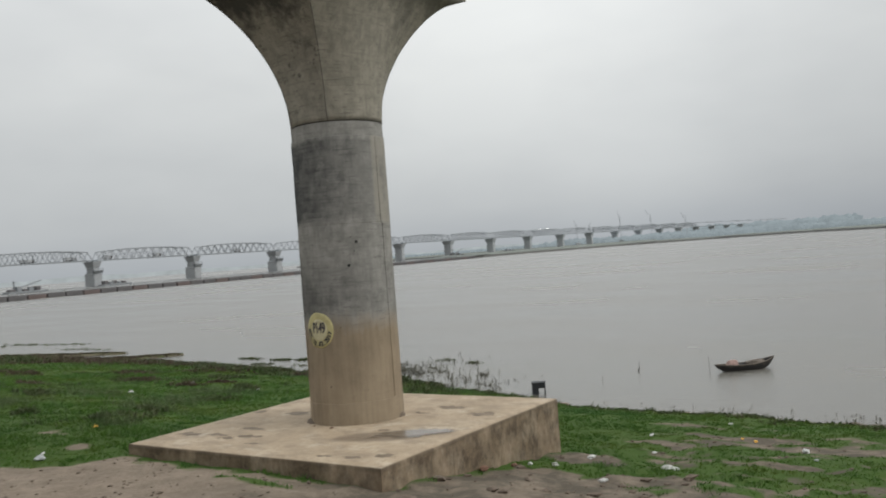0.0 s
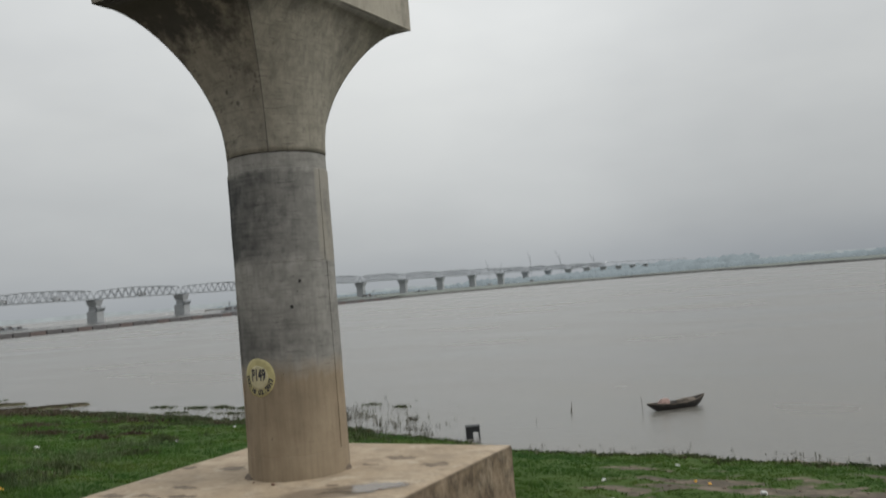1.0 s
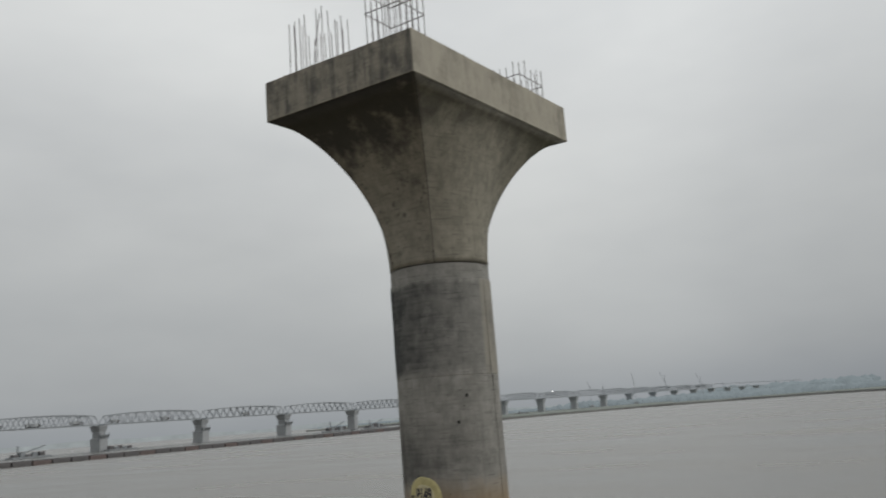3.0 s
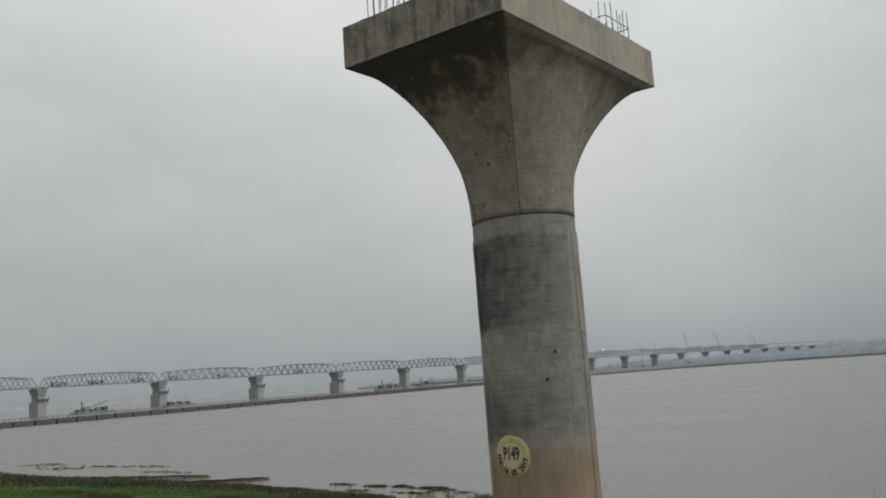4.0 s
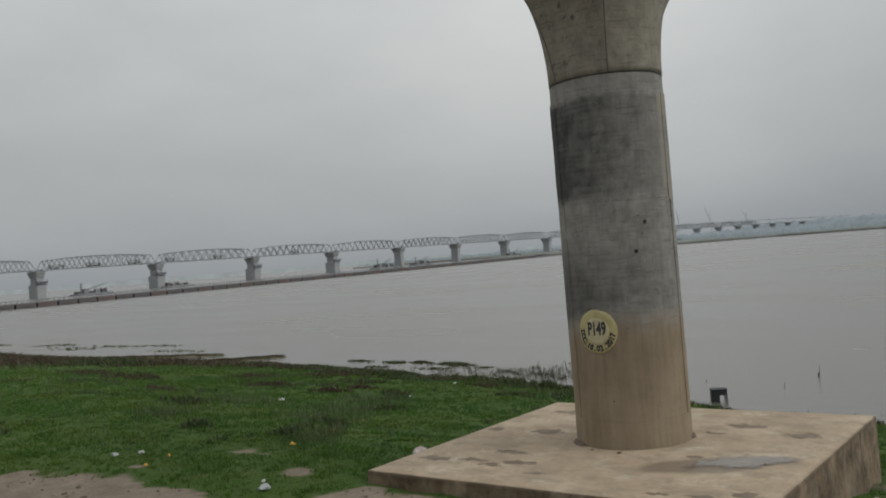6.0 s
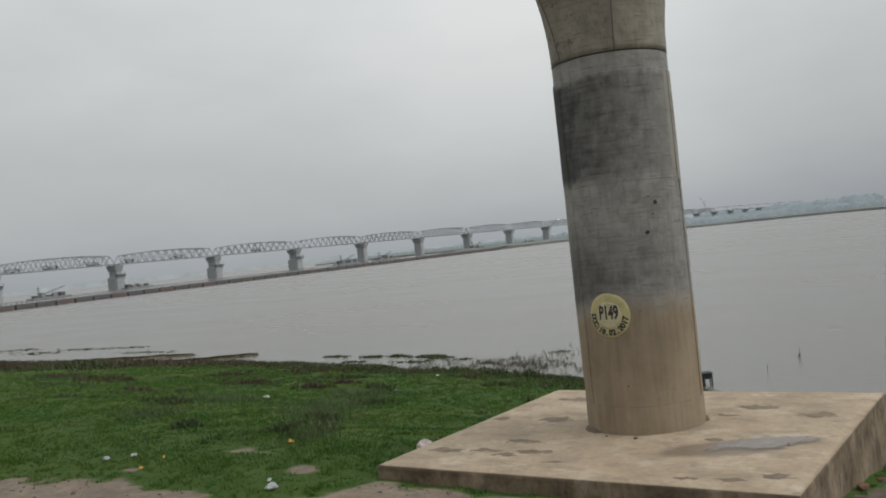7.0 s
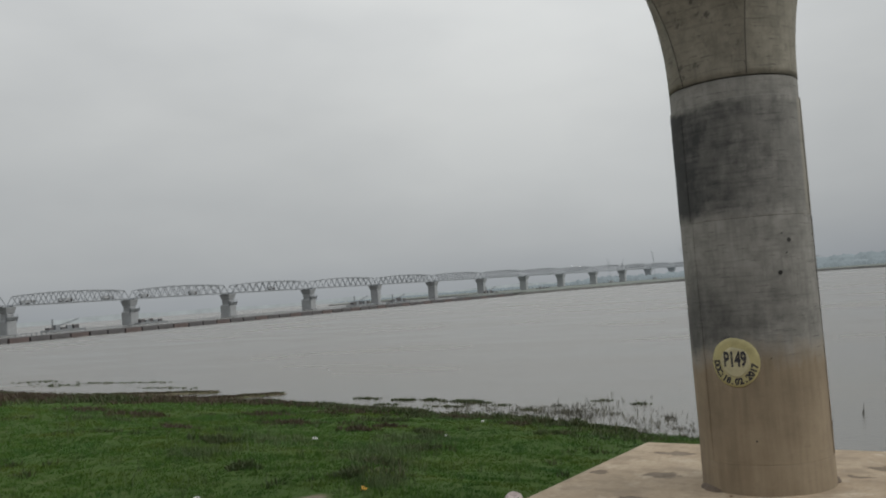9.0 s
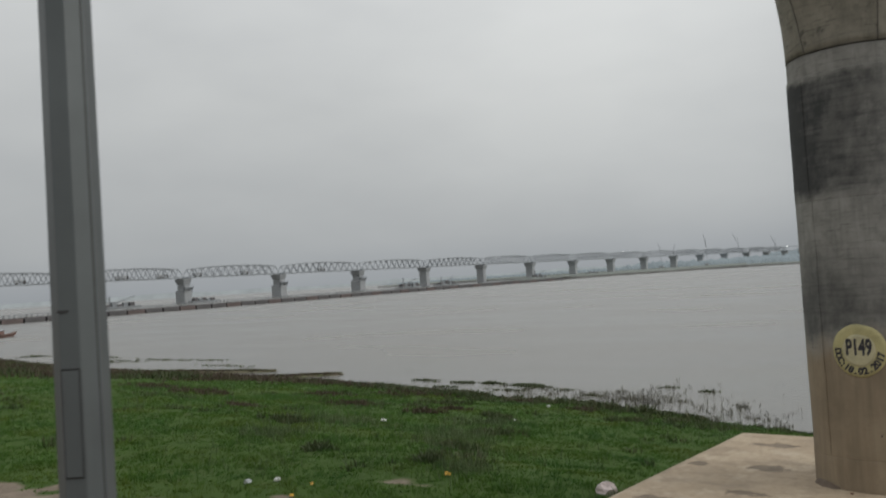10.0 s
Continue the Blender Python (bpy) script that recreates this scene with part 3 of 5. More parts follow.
# ---- the footing and the pier ----
PIER = (-0.096, 0.32)
RAD = 1.292


def build_footing():
    root = thing("pier_footing", pose(0, 0, 0), "pale mud-stained concrete footing slab half sunk in the bank", "footing")
    bm = bmesh.new()
    x0, x1, y0, y1 = -4.29, 4.2, -4.12, 4.03
    n = 44
    top = [[None] * (n + 1) for _ in range(n + 1)]
    for j in range(n + 1):
        for i in range(n + 1):
            x, y = x0 + (x1 - x0) * i / n, y0 + (y1 - y0) * j / n
            rim = min(i, j, n - i, n - j)
            dz = -0.03 if rim == 0 else 0.012 * smooth_noise(x, y, 0.9, 2.2) + 0.006 * smooth_noise(x, y, 3.1, 4.4)
            k = 0.012 * smooth_noise(x * 1.7, y * 1.7, 1.0, 8.8)
            top[j][i] = bm.verts.new((x + (k if i in (0, n) else 0), y + (k if j in (0, n) else 0), dz))
    for j in range(n):
        for i in range(n):
            bm.faces.new((top[j][i], top[j][i + 1], top[j + 1][i + 1], top[j + 1][i]))
    ring = [top[0][i] for i in range(n)] + [top[j][n] for j in range(n)] + [top[n][i] for i in range(n, 0, -1)] + [top[j][0] for j in range(n, 0, -1)]
    prev = ring
    for z in (-0.09, -0.6, -1.3, -2.6):
        cur = []
        for v in ring:
            k = 0.014 * smooth_noise(v.co.x + z, v.co.y - z, 1.4, 6.1)
            cur.append(bm.verts.new((v.co.x * (1 + 0.004) + k, v.co.y * 1.004 + k, z)))
        for i in range(len(ring)):
            j = (i + 1) % len(ring)
            bm.faces.new((prev[i], cur[i], cur[j], prev[j]))
        prev = cur
    bm.faces.new(prev[::-1])
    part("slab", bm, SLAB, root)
    # shuttering joints: raised fins of mortar down the faces
    for x in (-1.4, 1.5):
        bm = bmesh.new()
        box(bm, x - 0.012, x + 0.012, -4.138, -4.12, -2.0, -0.1)
        part("mortar_fin", bm, SLAB, root)
    for y in (-1.4, 2.4):
        bm = bmesh.new()
        box(bm, 4.2, 4.222, y - 0.014, y + 0.014, -2.2, -0.1)
        part("mortar_fin", bm, SLAB, root)


build_footing()


def revolve(bm, profile, seg=72, jitter=0.0):
    rings = []
    for r, z in profile:
        ring = []
        for k in range(seg):
            a = 2 * math.pi * k / seg
            rr = r + jitter * smooth_noise(math.cos(a) * 2, math.sin(a) * 2 + z * 1.3, 1.0, 1.7)
            ring.append(bm.verts.new((rr * math.cos(a), rr * math.sin(a), z)))
        rings.append(ring)
    for a, b in zip(rings, rings[1:]):
        for k in range(seg):
            bm.faces.new((a[k], a[(k + 1) % seg], b[(k + 1) % seg], b[k]))
    bm.faces.new(rings[0][::-1])
    bm.faces.new(rings[-1])


CAP = (-2.36, 2.2, -3.605, 3.817)  # the cap's sides, from the pier's axis
Z_JOINT, Z_CAP, Z_TOP = 8.14, 11.93, 12.96


def glyphs(text, size, fat=0.0):
    cu = bpy.data.curves.new("lettering", "FONT")
    cu.body, cu.size, cu.align_x, cu.align_y, cu.offset = text, size, "CENTER", "CENTER", fat
    cu.resolution_u = 4
    ob = new("lettering", cu)
    me = bpy.data.meshes.new_from_object(ob.evaluated_get(bpy.context.evaluated_depsgraph_get()))
    bpy.data.objects.remove(ob)
    bpy.data.curves.remove(cu)
    bm = bmesh.new()
    bm.from_mesh(me)
    bpy.data.meshes.remove(me)
    return bm


def on_shaft(u, v, lift, a0=radians(-92), z0=2.57):
    a = a0 + u / RAD
    return Vector(((RAD + lift) * math.cos(a), (RAD + lift) * math.sin(a), z0 + v))


def disc_mesh(r, lift, thick, wob=0.0):
    bm = bmesh.new()
    seg, rings = 48, 6
    front = [[None] * seg for _ in range(rings + 1)]
    for i in range(1, rings + 1):
        for k in range(seg):
            a = 2 * math.pi * k / seg
            rr = r * i / rings * (1 + wob * smooth_noise(math.cos(a) * 2, math.sin(a) * 2, 1, 3))
            front[i][k] = bm.verts.new(on_shaft(rr * math.cos(a), rr * math.sin(a), lift))
    c = bm.verts.new(on_shaft(0, 0, lift))
    for k in range(seg):
        j = (k + 1) % seg
        bm.faces.new((c, front[1][k], front[1][j]))
        for i in range(1, rings):
            bm.faces.new((front[i][k], front[i + 1][k], front[i + 1][j], front[i][j]))
    rim = []
    for k in range(seg):
        a = 2 * math.pi * k / seg
        rr = r * (1 + wob * smooth_noise(math.cos(a) * 2, math.sin(a) * 2, 1, 3))
        rim.append(bm.verts.new(on_shaft(rr * math.cos(a), rr * math.sin(a), lift - thick)))
    for k in range(seg):
        j = (k + 1) % seg
        bm.faces.new((front[rings][k], rim[k], rim[j], front[rings][j]))
    return bm


def build_pier():
    root = thing("bridge_pier", pose(*PIER, 0), "round stained concrete bridge pier with flared head, unfinished, on its footing", "pier")
    # shaft in lifts, with a shallow recess between them
    for name, r, z0, z1 in (("shaft_foot", RAD + 0.004, -0.1, 0.59), ("lower_shaft", RAD, 0.592, 5.354), ("upper_shaft", RAD + 0.002, 5.356, 7.72), ("shaft_neck", RAD - 0.022, 7.71, 8.105)):
        bm = bmesh.new()
        g = 0.005
        prof = [(r - g, z0), (r, z0 + g), (r, z0 + 3 * g)] + [(r, z0 + (z1 - z0) * k / 8) for k in range(1, 8)] + [(r, z1 - 3 * g), (r, z1 - g), (r - g, z1)]
        revolve(bm, prof, 72, 0.012)
        part(name, bm, CONCRETE, root, smooth=True)
    bm = bmesh.new()
    revolve(bm, [(RAD - 0.045, 8.1), (RAD - 0.045, 8.145)], 72)
    part("cold_joint", bm, GRIME, root, "dark open joint below the head")
    for a in (-124, 4, 120):
        for z0, z1 in ((0.62, 5.33), (5.38, 7.7)):
            bm = bmesh.new()
            w = radians(a + (0 if z0 < 3 else -2.5))
            for k in range(12):
                za, zb = z0 + (z1 - z0) * k / 12, z0 + (z1 - z0) * (k + 1) / 12
                o = 0.004 * math.sin(k * 2.1 + a)
                box(bm, RAD - 0.03, RAD + 0.014, o - 0.012, o + 0.012, za, zb, Matrix.Rotation(w, 4, "Z"))
            part("form_seam", bm, CONCRETE, root)
    # head: a circle that opens into the rectangle of the cap
    bm = bmesh.new()
    x0, x1, y0, y1 = CAP
    corner = [(x1, y1), (x0, y1), (x0, y0), (x1, y0)]
    ang = [radians(a) for a in (60, 120, 240, 300, 420)]
    seg, rows = 20, 30
    rings = []
    for j in range(rows + 1):
        s = j / rows
        w = 0.73 * (1 - math.sqrt(max(0.0, 1 - s * s * 0.998))) / (1 - math.sqrt(0.002)) + 0.27 * s * s
        ring = []
        for c in range(4):
            for k in range(seg):
                t = k / seg
                a = ang[c] + (ang[c + 1] - ang[c]) * t
                p = Vector((corner[c][0] + (corner[(c + 1) % 4][0] - corner[c][0]) * t, corner[c][1] + (corner[(c + 1) % 4][1] - corner[c][1]) * t))
                q = Vector((math.cos(a), math.sin(a))) * (RAD - 0.012)
                r = q.lerp(p, w)
                r *= 1 + (0.035 + 0.13 * s * (1 - s)) * abs(2 * t - 1) ** 5 * min(1, s * 12) * (1 - s ** 6)
                ring.append(bm.verts.new((r.x, r.y, Z_JOINT + (Z_CAP - Z_JOINT) * s)))
        rings.append(ring)
    n = 4 * seg
    ridge_lines = [[tuple(r[c * seg].co) for r in rings] for c in range(4)]
    for a, b in zip(rings, rings[1:]):
        for k in range(n):
            bm.faces.new((a[k], a[(k + 1) % n], b[(k + 1) % n], b[k]))
    bm.faces.new(rings[0][::-1])
    bm.faces.new(rings[-1])
    bm.edges.ensure_lookup_table()
    ridge = {v for r in rings for i, v in enumerate(r) if i % seg == 0}
    for e in bm.edges:
        if e.verts[0] in ridge and e.verts[1] in ridge and abs(e.verts[0].co.z - e.verts[1].co.z) > 1e-4:
            e.smooth = False
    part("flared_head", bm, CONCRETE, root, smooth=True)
    for c in range(4):
        bm = bmesh.new()
        tube(bm, [Vector(p) for p in ridge_lines[c]], 0.009, 6)
        part("form_seam", bm, GRIME, root, "dark shuttering seam down the edge of the head")
    bm = bmesh.new()
    box(bm, x0 - 0.012, x1 + 0.012, y0 - 0.012, y1 + 0.012, Z_CAP - 0.004, Z_TOP, None, 0.018)
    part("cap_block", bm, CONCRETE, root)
    # small grout ridges on the top rim
    rnd = random.Random(4)
    for k in range(8):
        bm = bmesh.new()
        along = rnd.uniform(0.1, 0.9)
        px, py = (x0 + (x1 - x0) * along, y0 + 0.05) if k % 2 else (x1 - 0.05, y0 + (y1 - y0) * along)
        bmesh.ops.create_icosphere(bm, subdivisions=1, radius=1, matrix=pose(px, py, Z_TOP + 0.005, 0, 0, rnd.uniform(0, 90)) @ Matrix.Diagonal((rnd.uniform(0.05, 0.14), 0.04, rnd.uniform(0.01, 0.018), 1)))
        part("grout_lump", bm, CONCRETE, root)
    for ang_, z, r in ((-36.5, 4.87, 0.05), (-47.2, 4.25, 0.048), (-40.0, 4.62, 0.02), (-43, 5.0, 0.016), (-62, 2.62, 0.014), (-80, 1.05, 0.018)):
        bm = bmesh.new()
        bmesh.ops.create_cone(bm, cap_ends=True, segments=12, radius1=r, radius2=r * 0.85, depth=0.03,
                              matrix=Matrix.Rotation(radians(ang_), 4, "Z") @ pose(RAD - 0.008, 0, z, 0, 90, 0))
        part("tie_hole", bm, HOLE, root)
    # number disc
    disc = part("number_disc", disc_mesh(0.475, 0.012, 0.02, 0.03), YELLOW, root, "round painted yellow number disc", True)
    part("disc_centre", disc_mesh(0.29, 0.015, 0.01, 0.06), CREAM, disc, "pale cream middle of the disc", True)
    bm = glyphs("P149", 0.3, 0.012)
    for v in bm.verts:
        v.co = on_shaft(v.co.x * 0.74 + 0.0, v.co.y * 1.3 + 0.05, 0.019)
    part("pier_number", bm, INK, disc, "black hand-painted pier number")
    bm = bmesh.new()
    text = "DOC:18.02.2017"
    for i, ch in enumerate(text):
        if ch == " ":
            continue
        g = glyphs(ch, 0.165, 0.009)
        a = radians(-178 + 166 * i / (len(text) - 1))
        for v in g.verts:
            x, y = v.co.x, v.co.y
            # letters stand on the ring, feet outwards
            u = 0.375 * math.cos(a) - x * math.sin(a) - y * math.cos(a)
            w = 0.375 * math.sin(a) + x * math.cos(a) - y * math.sin(a)
            v.co = on_shaft(u, w, 0.019)
        me = bpy.data.meshes.new("letter")
        g.to_mesh(me)
        g.free()
        bm.from_mesh(me)
        bpy.data.meshes.remove(me)
    part("casting_date", bm, INK, disc, "black hand-painted casting date round the rim")
    # broken mortar at the foot
    for a0, a1, w in ((-152, -116, 0.15), (10, 30, 0.07)):
        bm = bmesh.new()
        m_ = 14
        rows_ = []
        for k in range(m_ + 1):
            a = radians(a0 + (a1 - a0) * k / m_)
            e = math.sin(math.pi * k / m_) ** 0.6
            ww = 0.02 + w * e * (0.8 + 0.4 * smooth_noise(k * 0.7, a0, 1, 2))
            rows_.append([bm.verts.new(((RAD + r) * math.cos(a), (RAD + r) * math.sin(a), z)) for r, z in ((0.0, 0.09 * e + 0.01), (ww * 0.5, 0.06 * e + 0.01), (ww, -0.01))])
        for p, q in zip(rows_, rows_[1:]):
            for i in range(2):
                bm.faces.new((p[i], p[i + 1], q[i + 1], q[i]))
        part("mortar_fillet", bm, MORTAR, root, "dark broken mortar at the foot")
    # starter bars: cages of vertical bars with a link round them
    rnd = random.Random(7)
    for cx, cy, wx, wy, h, link in ((-1.45, -2.55, 1.15, 1.0, 1.9, ()), (1.02, -2.55, 1.0, 1.0, 2.1, (1.08, 1.62)), (1.15, 2.75, 1.3, 1.3, 1.2, (0.66,)), (-1.3, 2.75, 1.3, 1.3, 1.5, ())):
        cage = new("starter_bars")
        cage.parent = root
        cage["label"] = "cage of rusty upright starter bars"
        spots = []
        for i in range(7):
            spots += [(cx - wx / 2 + wx * i / 6, cy - wy / 2), (cx - wx / 2 + wx * i / 6, cy + wy / 2)]
        for i in range(1, 4):
            spots += [(cx - wx / 2, cy - wy / 2 + wy * i / 4), (cx + wx / 2, cy - wy / 2 + wy * i / 4)]
        for i, (px, py) in enumerate(spots):
            bm = bmesh.new()
            hh = h * rnd.uniform(0.82, 1.0)
            lx, ly = rnd.gauss(0, 0.015), rnd.gauss(0, 0.015)
            if i == 8 and not link:
                lx = 0.3
            tube(bm, [(px, py, Z_TOP - 0.05), (px + lx * 0.4, py + ly * 0.4, Z_TOP + hh * 0.5), (px + lx, py + ly, Z_TOP + hh)], 0.011, 6)
            part("rebar", bm, REBAR, cage)
        if link:
            for zz in link:
                bm = bmesh.new()
                c4 = [(cx - wx / 2 - .02, cy - wy / 2 - .02), (cx + wx / 2 + .02, cy - wy / 2 - .02), (cx + wx / 2 + .02, cy + wy / 2 + .02), (cx - wx / 2 - .02, cy + wy / 2 + .02)]
                for p, q in zip(c4, c4[1:] + c4[:1]):
                    tube(bm, [(*p, Z_TOP + zz), (*q, Z_TOP + zz + rnd.uniform(-.02, .02))], 0.012, 6)
                part("link", bm, REBAR, cage)


build_pier()


def build_puddle():
    bm = bmesh.new()
    n = 90
    vs = []
    for k in range(n):
        a = 2 * math.pi * k / n
        r = 1 + 0.4 * smooth_noise(math.cos(a) * 1.3, math.sin(a) * 1.3, 1, 4.2) + 0.22 * smooth_noise(math.cos(a) * 4, math.sin(a) * 4, 1, 1.2)
        u, w = 1.05 * r * math.cos(a), 0.62 * r * math.sin(a)
        vs.append(bm.verts.new((2.9 + 0.84 * u - 0.54 * w, -1.12 + 0.54 * u + 0.84 * w, 0.014)))
    bm.faces.new(vs)
    m = Mat("rain_puddle", 0.2, 0.0, 0.45)
    nz = m.noise(4, 4)
    m.color(m.ramp(nz, ((0.3, (0.15, 0.122, 0.095)), (0.7, (0.23, 0.19, 0.148)))))
    m.bump(nz, 0.03, 0.01)
    # the film of water thins out towards its edge
    x, y, z = m.xyz()
    dx, dy = m.math("SUBTRACT", x, 2.9), m.math("SUBTRACT", y, -1.12)
    along = m.math("DIVIDE", m.math("ADD", m.math("MULTIPLY", dx, 0.84), m.math("MULTIPLY", dy, 0.54)), 1.1)
    across = m.math("DIVIDE", m.math("SUBTRACT", m.math("MULTIPLY", dy, 0.84), m.math("MULTIPLY", dx, 0.54)), 0.52)
    d = m.math("SQRT", m.math("ADD", m.math("POWER", along, 2), m.math("POWER", across, 2)))
    d = m.math("ADD", d, m.math("MULTIPLY", m.math("SUBTRACT", m.noise(2.2, 4, 0.6), 0.5), 1.5))
    m.link(m.grey(d, 1.05, 0.55, 0.0, 0.9), m.b.inputs["Alpha"])
    tagged(obj("rain_puddle", bm, m.m), "shallow rain puddle reflecting the grey sky on concrete", "puddle")


build_puddle()


# ---- the street lamp's pole on the road's edge ----


def build_pole():
    px, py = POLE
    zg = ground_z(px, py)
    root = thing("lamp_pole", pose(px, py, zg, 0, 0, -8), "grey galvanised octagonal steel lamp pole beside the road", "pole")
    bm = bmesh.new()
    rings = []
    for z, r in ((0.0, 0.057), (2.0, 0.0495), (8.0, 0.03)):
        rings.append([bm.verts.new((r * math.cos(radians(45 * k + 22.5)), r * math.sin(radians(45 * k + 22.5)), z)) for k in range(8)])
    for a, b in zip(rings, rings[1:]):
        for k in range(8):
            bm.faces.new((a[k], a[(k + 1) % 8], b[(k + 1) % 8], b[k]))
    bm.faces.new(rings[-1])
    bmesh.ops.bevel(bm, geom=[e for e in bm.edges if abs(e.verts[0].co.z - e.verts[1].co.z) > 1], offset=0.004, segments=2, affect="EDGES")
    part("pole_shaft", bm, GALV, root)
    bm = bmesh.new()
    box(bm, -0.14, 0.14, -0.14, 0.14, 0.0, 0.02, None, 0.004)
    part("base_plate", bm, GALV, root)
    for sx in (-1, 1):
        for sy in (-1, 1):
            bm = bmesh.new()
            bmesh.ops.create_cone(bm, cap_ends=True, segments=6, radius1=0.016, radius2=0.016, depth=0.03, matrix=pose(sx * 0.11, sy * 0.11, 0.033))
            part("anchor_nut", bm, GALV, root)
    # hand-hole door on the face towards the road
    for face, z0, z1 in ((DOOR_FACE, 1.24, 1.45),):
        m = Matrix.Rotation(radians(face), 4, "Z")
        bm = bmesh.new()
        d = 0.0481
        for a in ((-0.0185, -0.0165), (0.0165, 0.0185)):
            box(bm, d, d + 0.0025, a[0], a[1], z0, z1, m)
        for a in ((z0, z0 + 0.0025), (z1 - 0.0025, z1)):
            box(bm, d, d + 0.0025, -0.0185, 0.0185, a[0], a[1], m)
        part("door_gap", bm, GALV_DARK, root, "dark gap round the hand-hole door")
        bm = bmesh.new()
        box(bm, d, d + 0.0035, -0.016, 0.016, z0 + 0.004, z1 - 0.004, m)
        part("hand_hole_door", bm, GALV, root)
    bm = bmesh.new()
    box(bm, 0.045, 0.0495, -0.021, 0.0, 1.557, 1.562, Matrix.Rotation(radians(DOOR_FACE), 4, "Z"))
    part("weld_mark", bm, GALV_DARK, root)
    # long weld along one corner
    bm = bmesh.new()
    w = Matrix.Rotation(radians(DOOR_FACE + 62), 4, "Z")
    tube(bm, [w @ Vector((0.0535, 0, 0.02)), w @ Vector((0.0465, 0, 2.0)), w @ Vector((0.0285, 0, 7.9))], 0.0022, 6)
    part("weld_seam", bm, GALV_DARK, root)


POLE, DOOR_FACE = (2.4585, -17.0445), -45
build_pole()

# ---- boats, crate and stakes on the water ----


def hull(length, beam, depth, rise, thick=0.04):
    """Stations of a country boat: outer and inner skins."""
    bm = bmesh.new()
    n, m_ = 18, 7
    outer, inner = [], []
    for i in range(n + 1):
        t = i / n * 2 - 1
        b = beam / 2 * max(0.03, (1 - abs(t) ** 2.6))
        sheer = depth + rise * (max(0, t) ** 2.2) + rise * 0.35 * (max(0, -t) ** 2)
        keel = (abs(t) ** 4) * sheer * 0.75
        ro, ri = [], []
        for k in range(m_ * 2 + 1):
            s = k / m_ - 1
            shape = 1 - abs(s) ** 2.4
            z = sheer - (sheer - keel) * shape
            y = b * math.copysign(min(1.0, abs(s) ** 0.8), s)
            x = t * length / 2 * (1 - 0.06 * shape)
            ro.append(bm.verts.new((x, y, z)))
            ri.append(bm.verts.new((x * 0.97, y * max(0.0, 1 - thick / max(b, 0.05)), z + (thick if shape > 0.05 else 0.004))))
        outer.append(ro)
        inner.append(ri)
    w = m_ * 2 + 1
    for i in range(n):
        for k in range(w - 1):
            bm.faces.new((outer[i][k], outer[i][k + 1], outer[i + 1][k + 1], outer[i + 1][k]))
            bm.faces.new((inner[i][k], inner[i + 1][k], inner[i + 1][k + 1], inner[i][k + 1]))
        for k in (0, w - 1):
            bm.faces.new((outer[i][k], outer[i + 1][k], inner[i + 1][k], inner[i][k]))
    return bm


def heap(r, flat, seed, sub=3, rough=0.35):
    bm = bmesh.new()
    bmesh.ops.create_icosphere(bm, subdivisions=sub, radius=1)
    for v in bm.verts:
        k = 1 + rough * noise.noise(v.co * 1.7 + Vector((seed, seed * 2, 0))) + rough * 0.5 * noise.noise(v.co * 4.1 + Vector((0, seed, 0)))
        v.co = Vector((v.co.x * r[0] * k, v.co.y * r[1] * k, max(v.co.z * k, -0.35) * r[2] * flat + r[2] * flat * 0.35))
    return bm


def build_boat(m, length, beam, depth, rise, mat, label, cabin=False):
    root = thing("rowing_boat", m, label, "boat")
    part("hull", hull(length, beam, depth, rise), mat, root)
    for t in (-0.55, -0.2, 0.18, 0.52):
        bm = bmesh.new()
        b = beam / 2 * (1 - abs(t) ** 2.6) * 0.97
        box(bm, t * length / 2 - 0.1, t * length / 2 + 0.1, -b, b, depth * 0.86, depth * 0.92, None, 0.008)
        part("thwart", bm, PLANK, root)
    for side in (-1, 1):
        bm = bmesh.new()
        pts = []
        for i in range(15):
            t = i / 14 * 1.9 - 0.95
            z = depth + rise * (max(0, t) ** 2.2) + rise * 0.35 * (max(0, -t) ** 2)
            pts.append((t * length / 2, side * beam / 2 * max(0.03, 1 - abs(t) ** 2.6), z + 0.01))
        tube(bm, pts, 0.03 * max(1, depth / 0.4), 6)
        part("gunwale", bm, PLANK, root, "worn pale gunwale")
    if cabin:
        bm = bmesh.new()
        box(bm, -length * 0.28, length * 0.02, -beam * 0.36, beam * 0.36, depth * 0.7, depth + 1.1, None, 0.05)
        part("cabin", bm, RUSTRED, root)
        bm = bmesh.new()
        box(bm, -length * 0.31, length * 0.05, -beam * 0.43, beam * 0.43, depth + 1.1, depth + 1.2, None, 0.03)
        part("cabin_roof", bm, GREYBAG, root)
    else:
        bm = bmesh.new()
        box(bm, 0.12 * length, 0.4 * length, -beam * 0.3, beam * 0.3, depth * 1.0, depth * 1.06, None, 0.01)
        part("foredeck", bm, PLANK, root, "grey plank foredeck")
    return root


B0 = pose(1.65, 32.3, WATER_Z - 0.1, 0, 0, 44)
build_boat(B0, 3.75, 1.0, 0.42, 0.3, TAR, "black tarred wooden rowing boat moored in shallow water")
bag = obj("cloth_bundle", heap((0.34, 0.3, 0.26), 1, 3.3), CLOTH)
bag.matrix_world = B0 @ pose(-0.75, 0, 0.38)
tagged(bag, "faded pinkish cloth bundle lying in the boat", "bundle")
net = obj("folded_net", heap((0.6, 0.3, 0.12), 1, 8.1, 3, 0.5), PLANK)
net.matrix_world = B0 @ pose(0.7, 0.05, 0.42)
tagged(net, "brown folded fishing net on the boat's foredeck", "net")
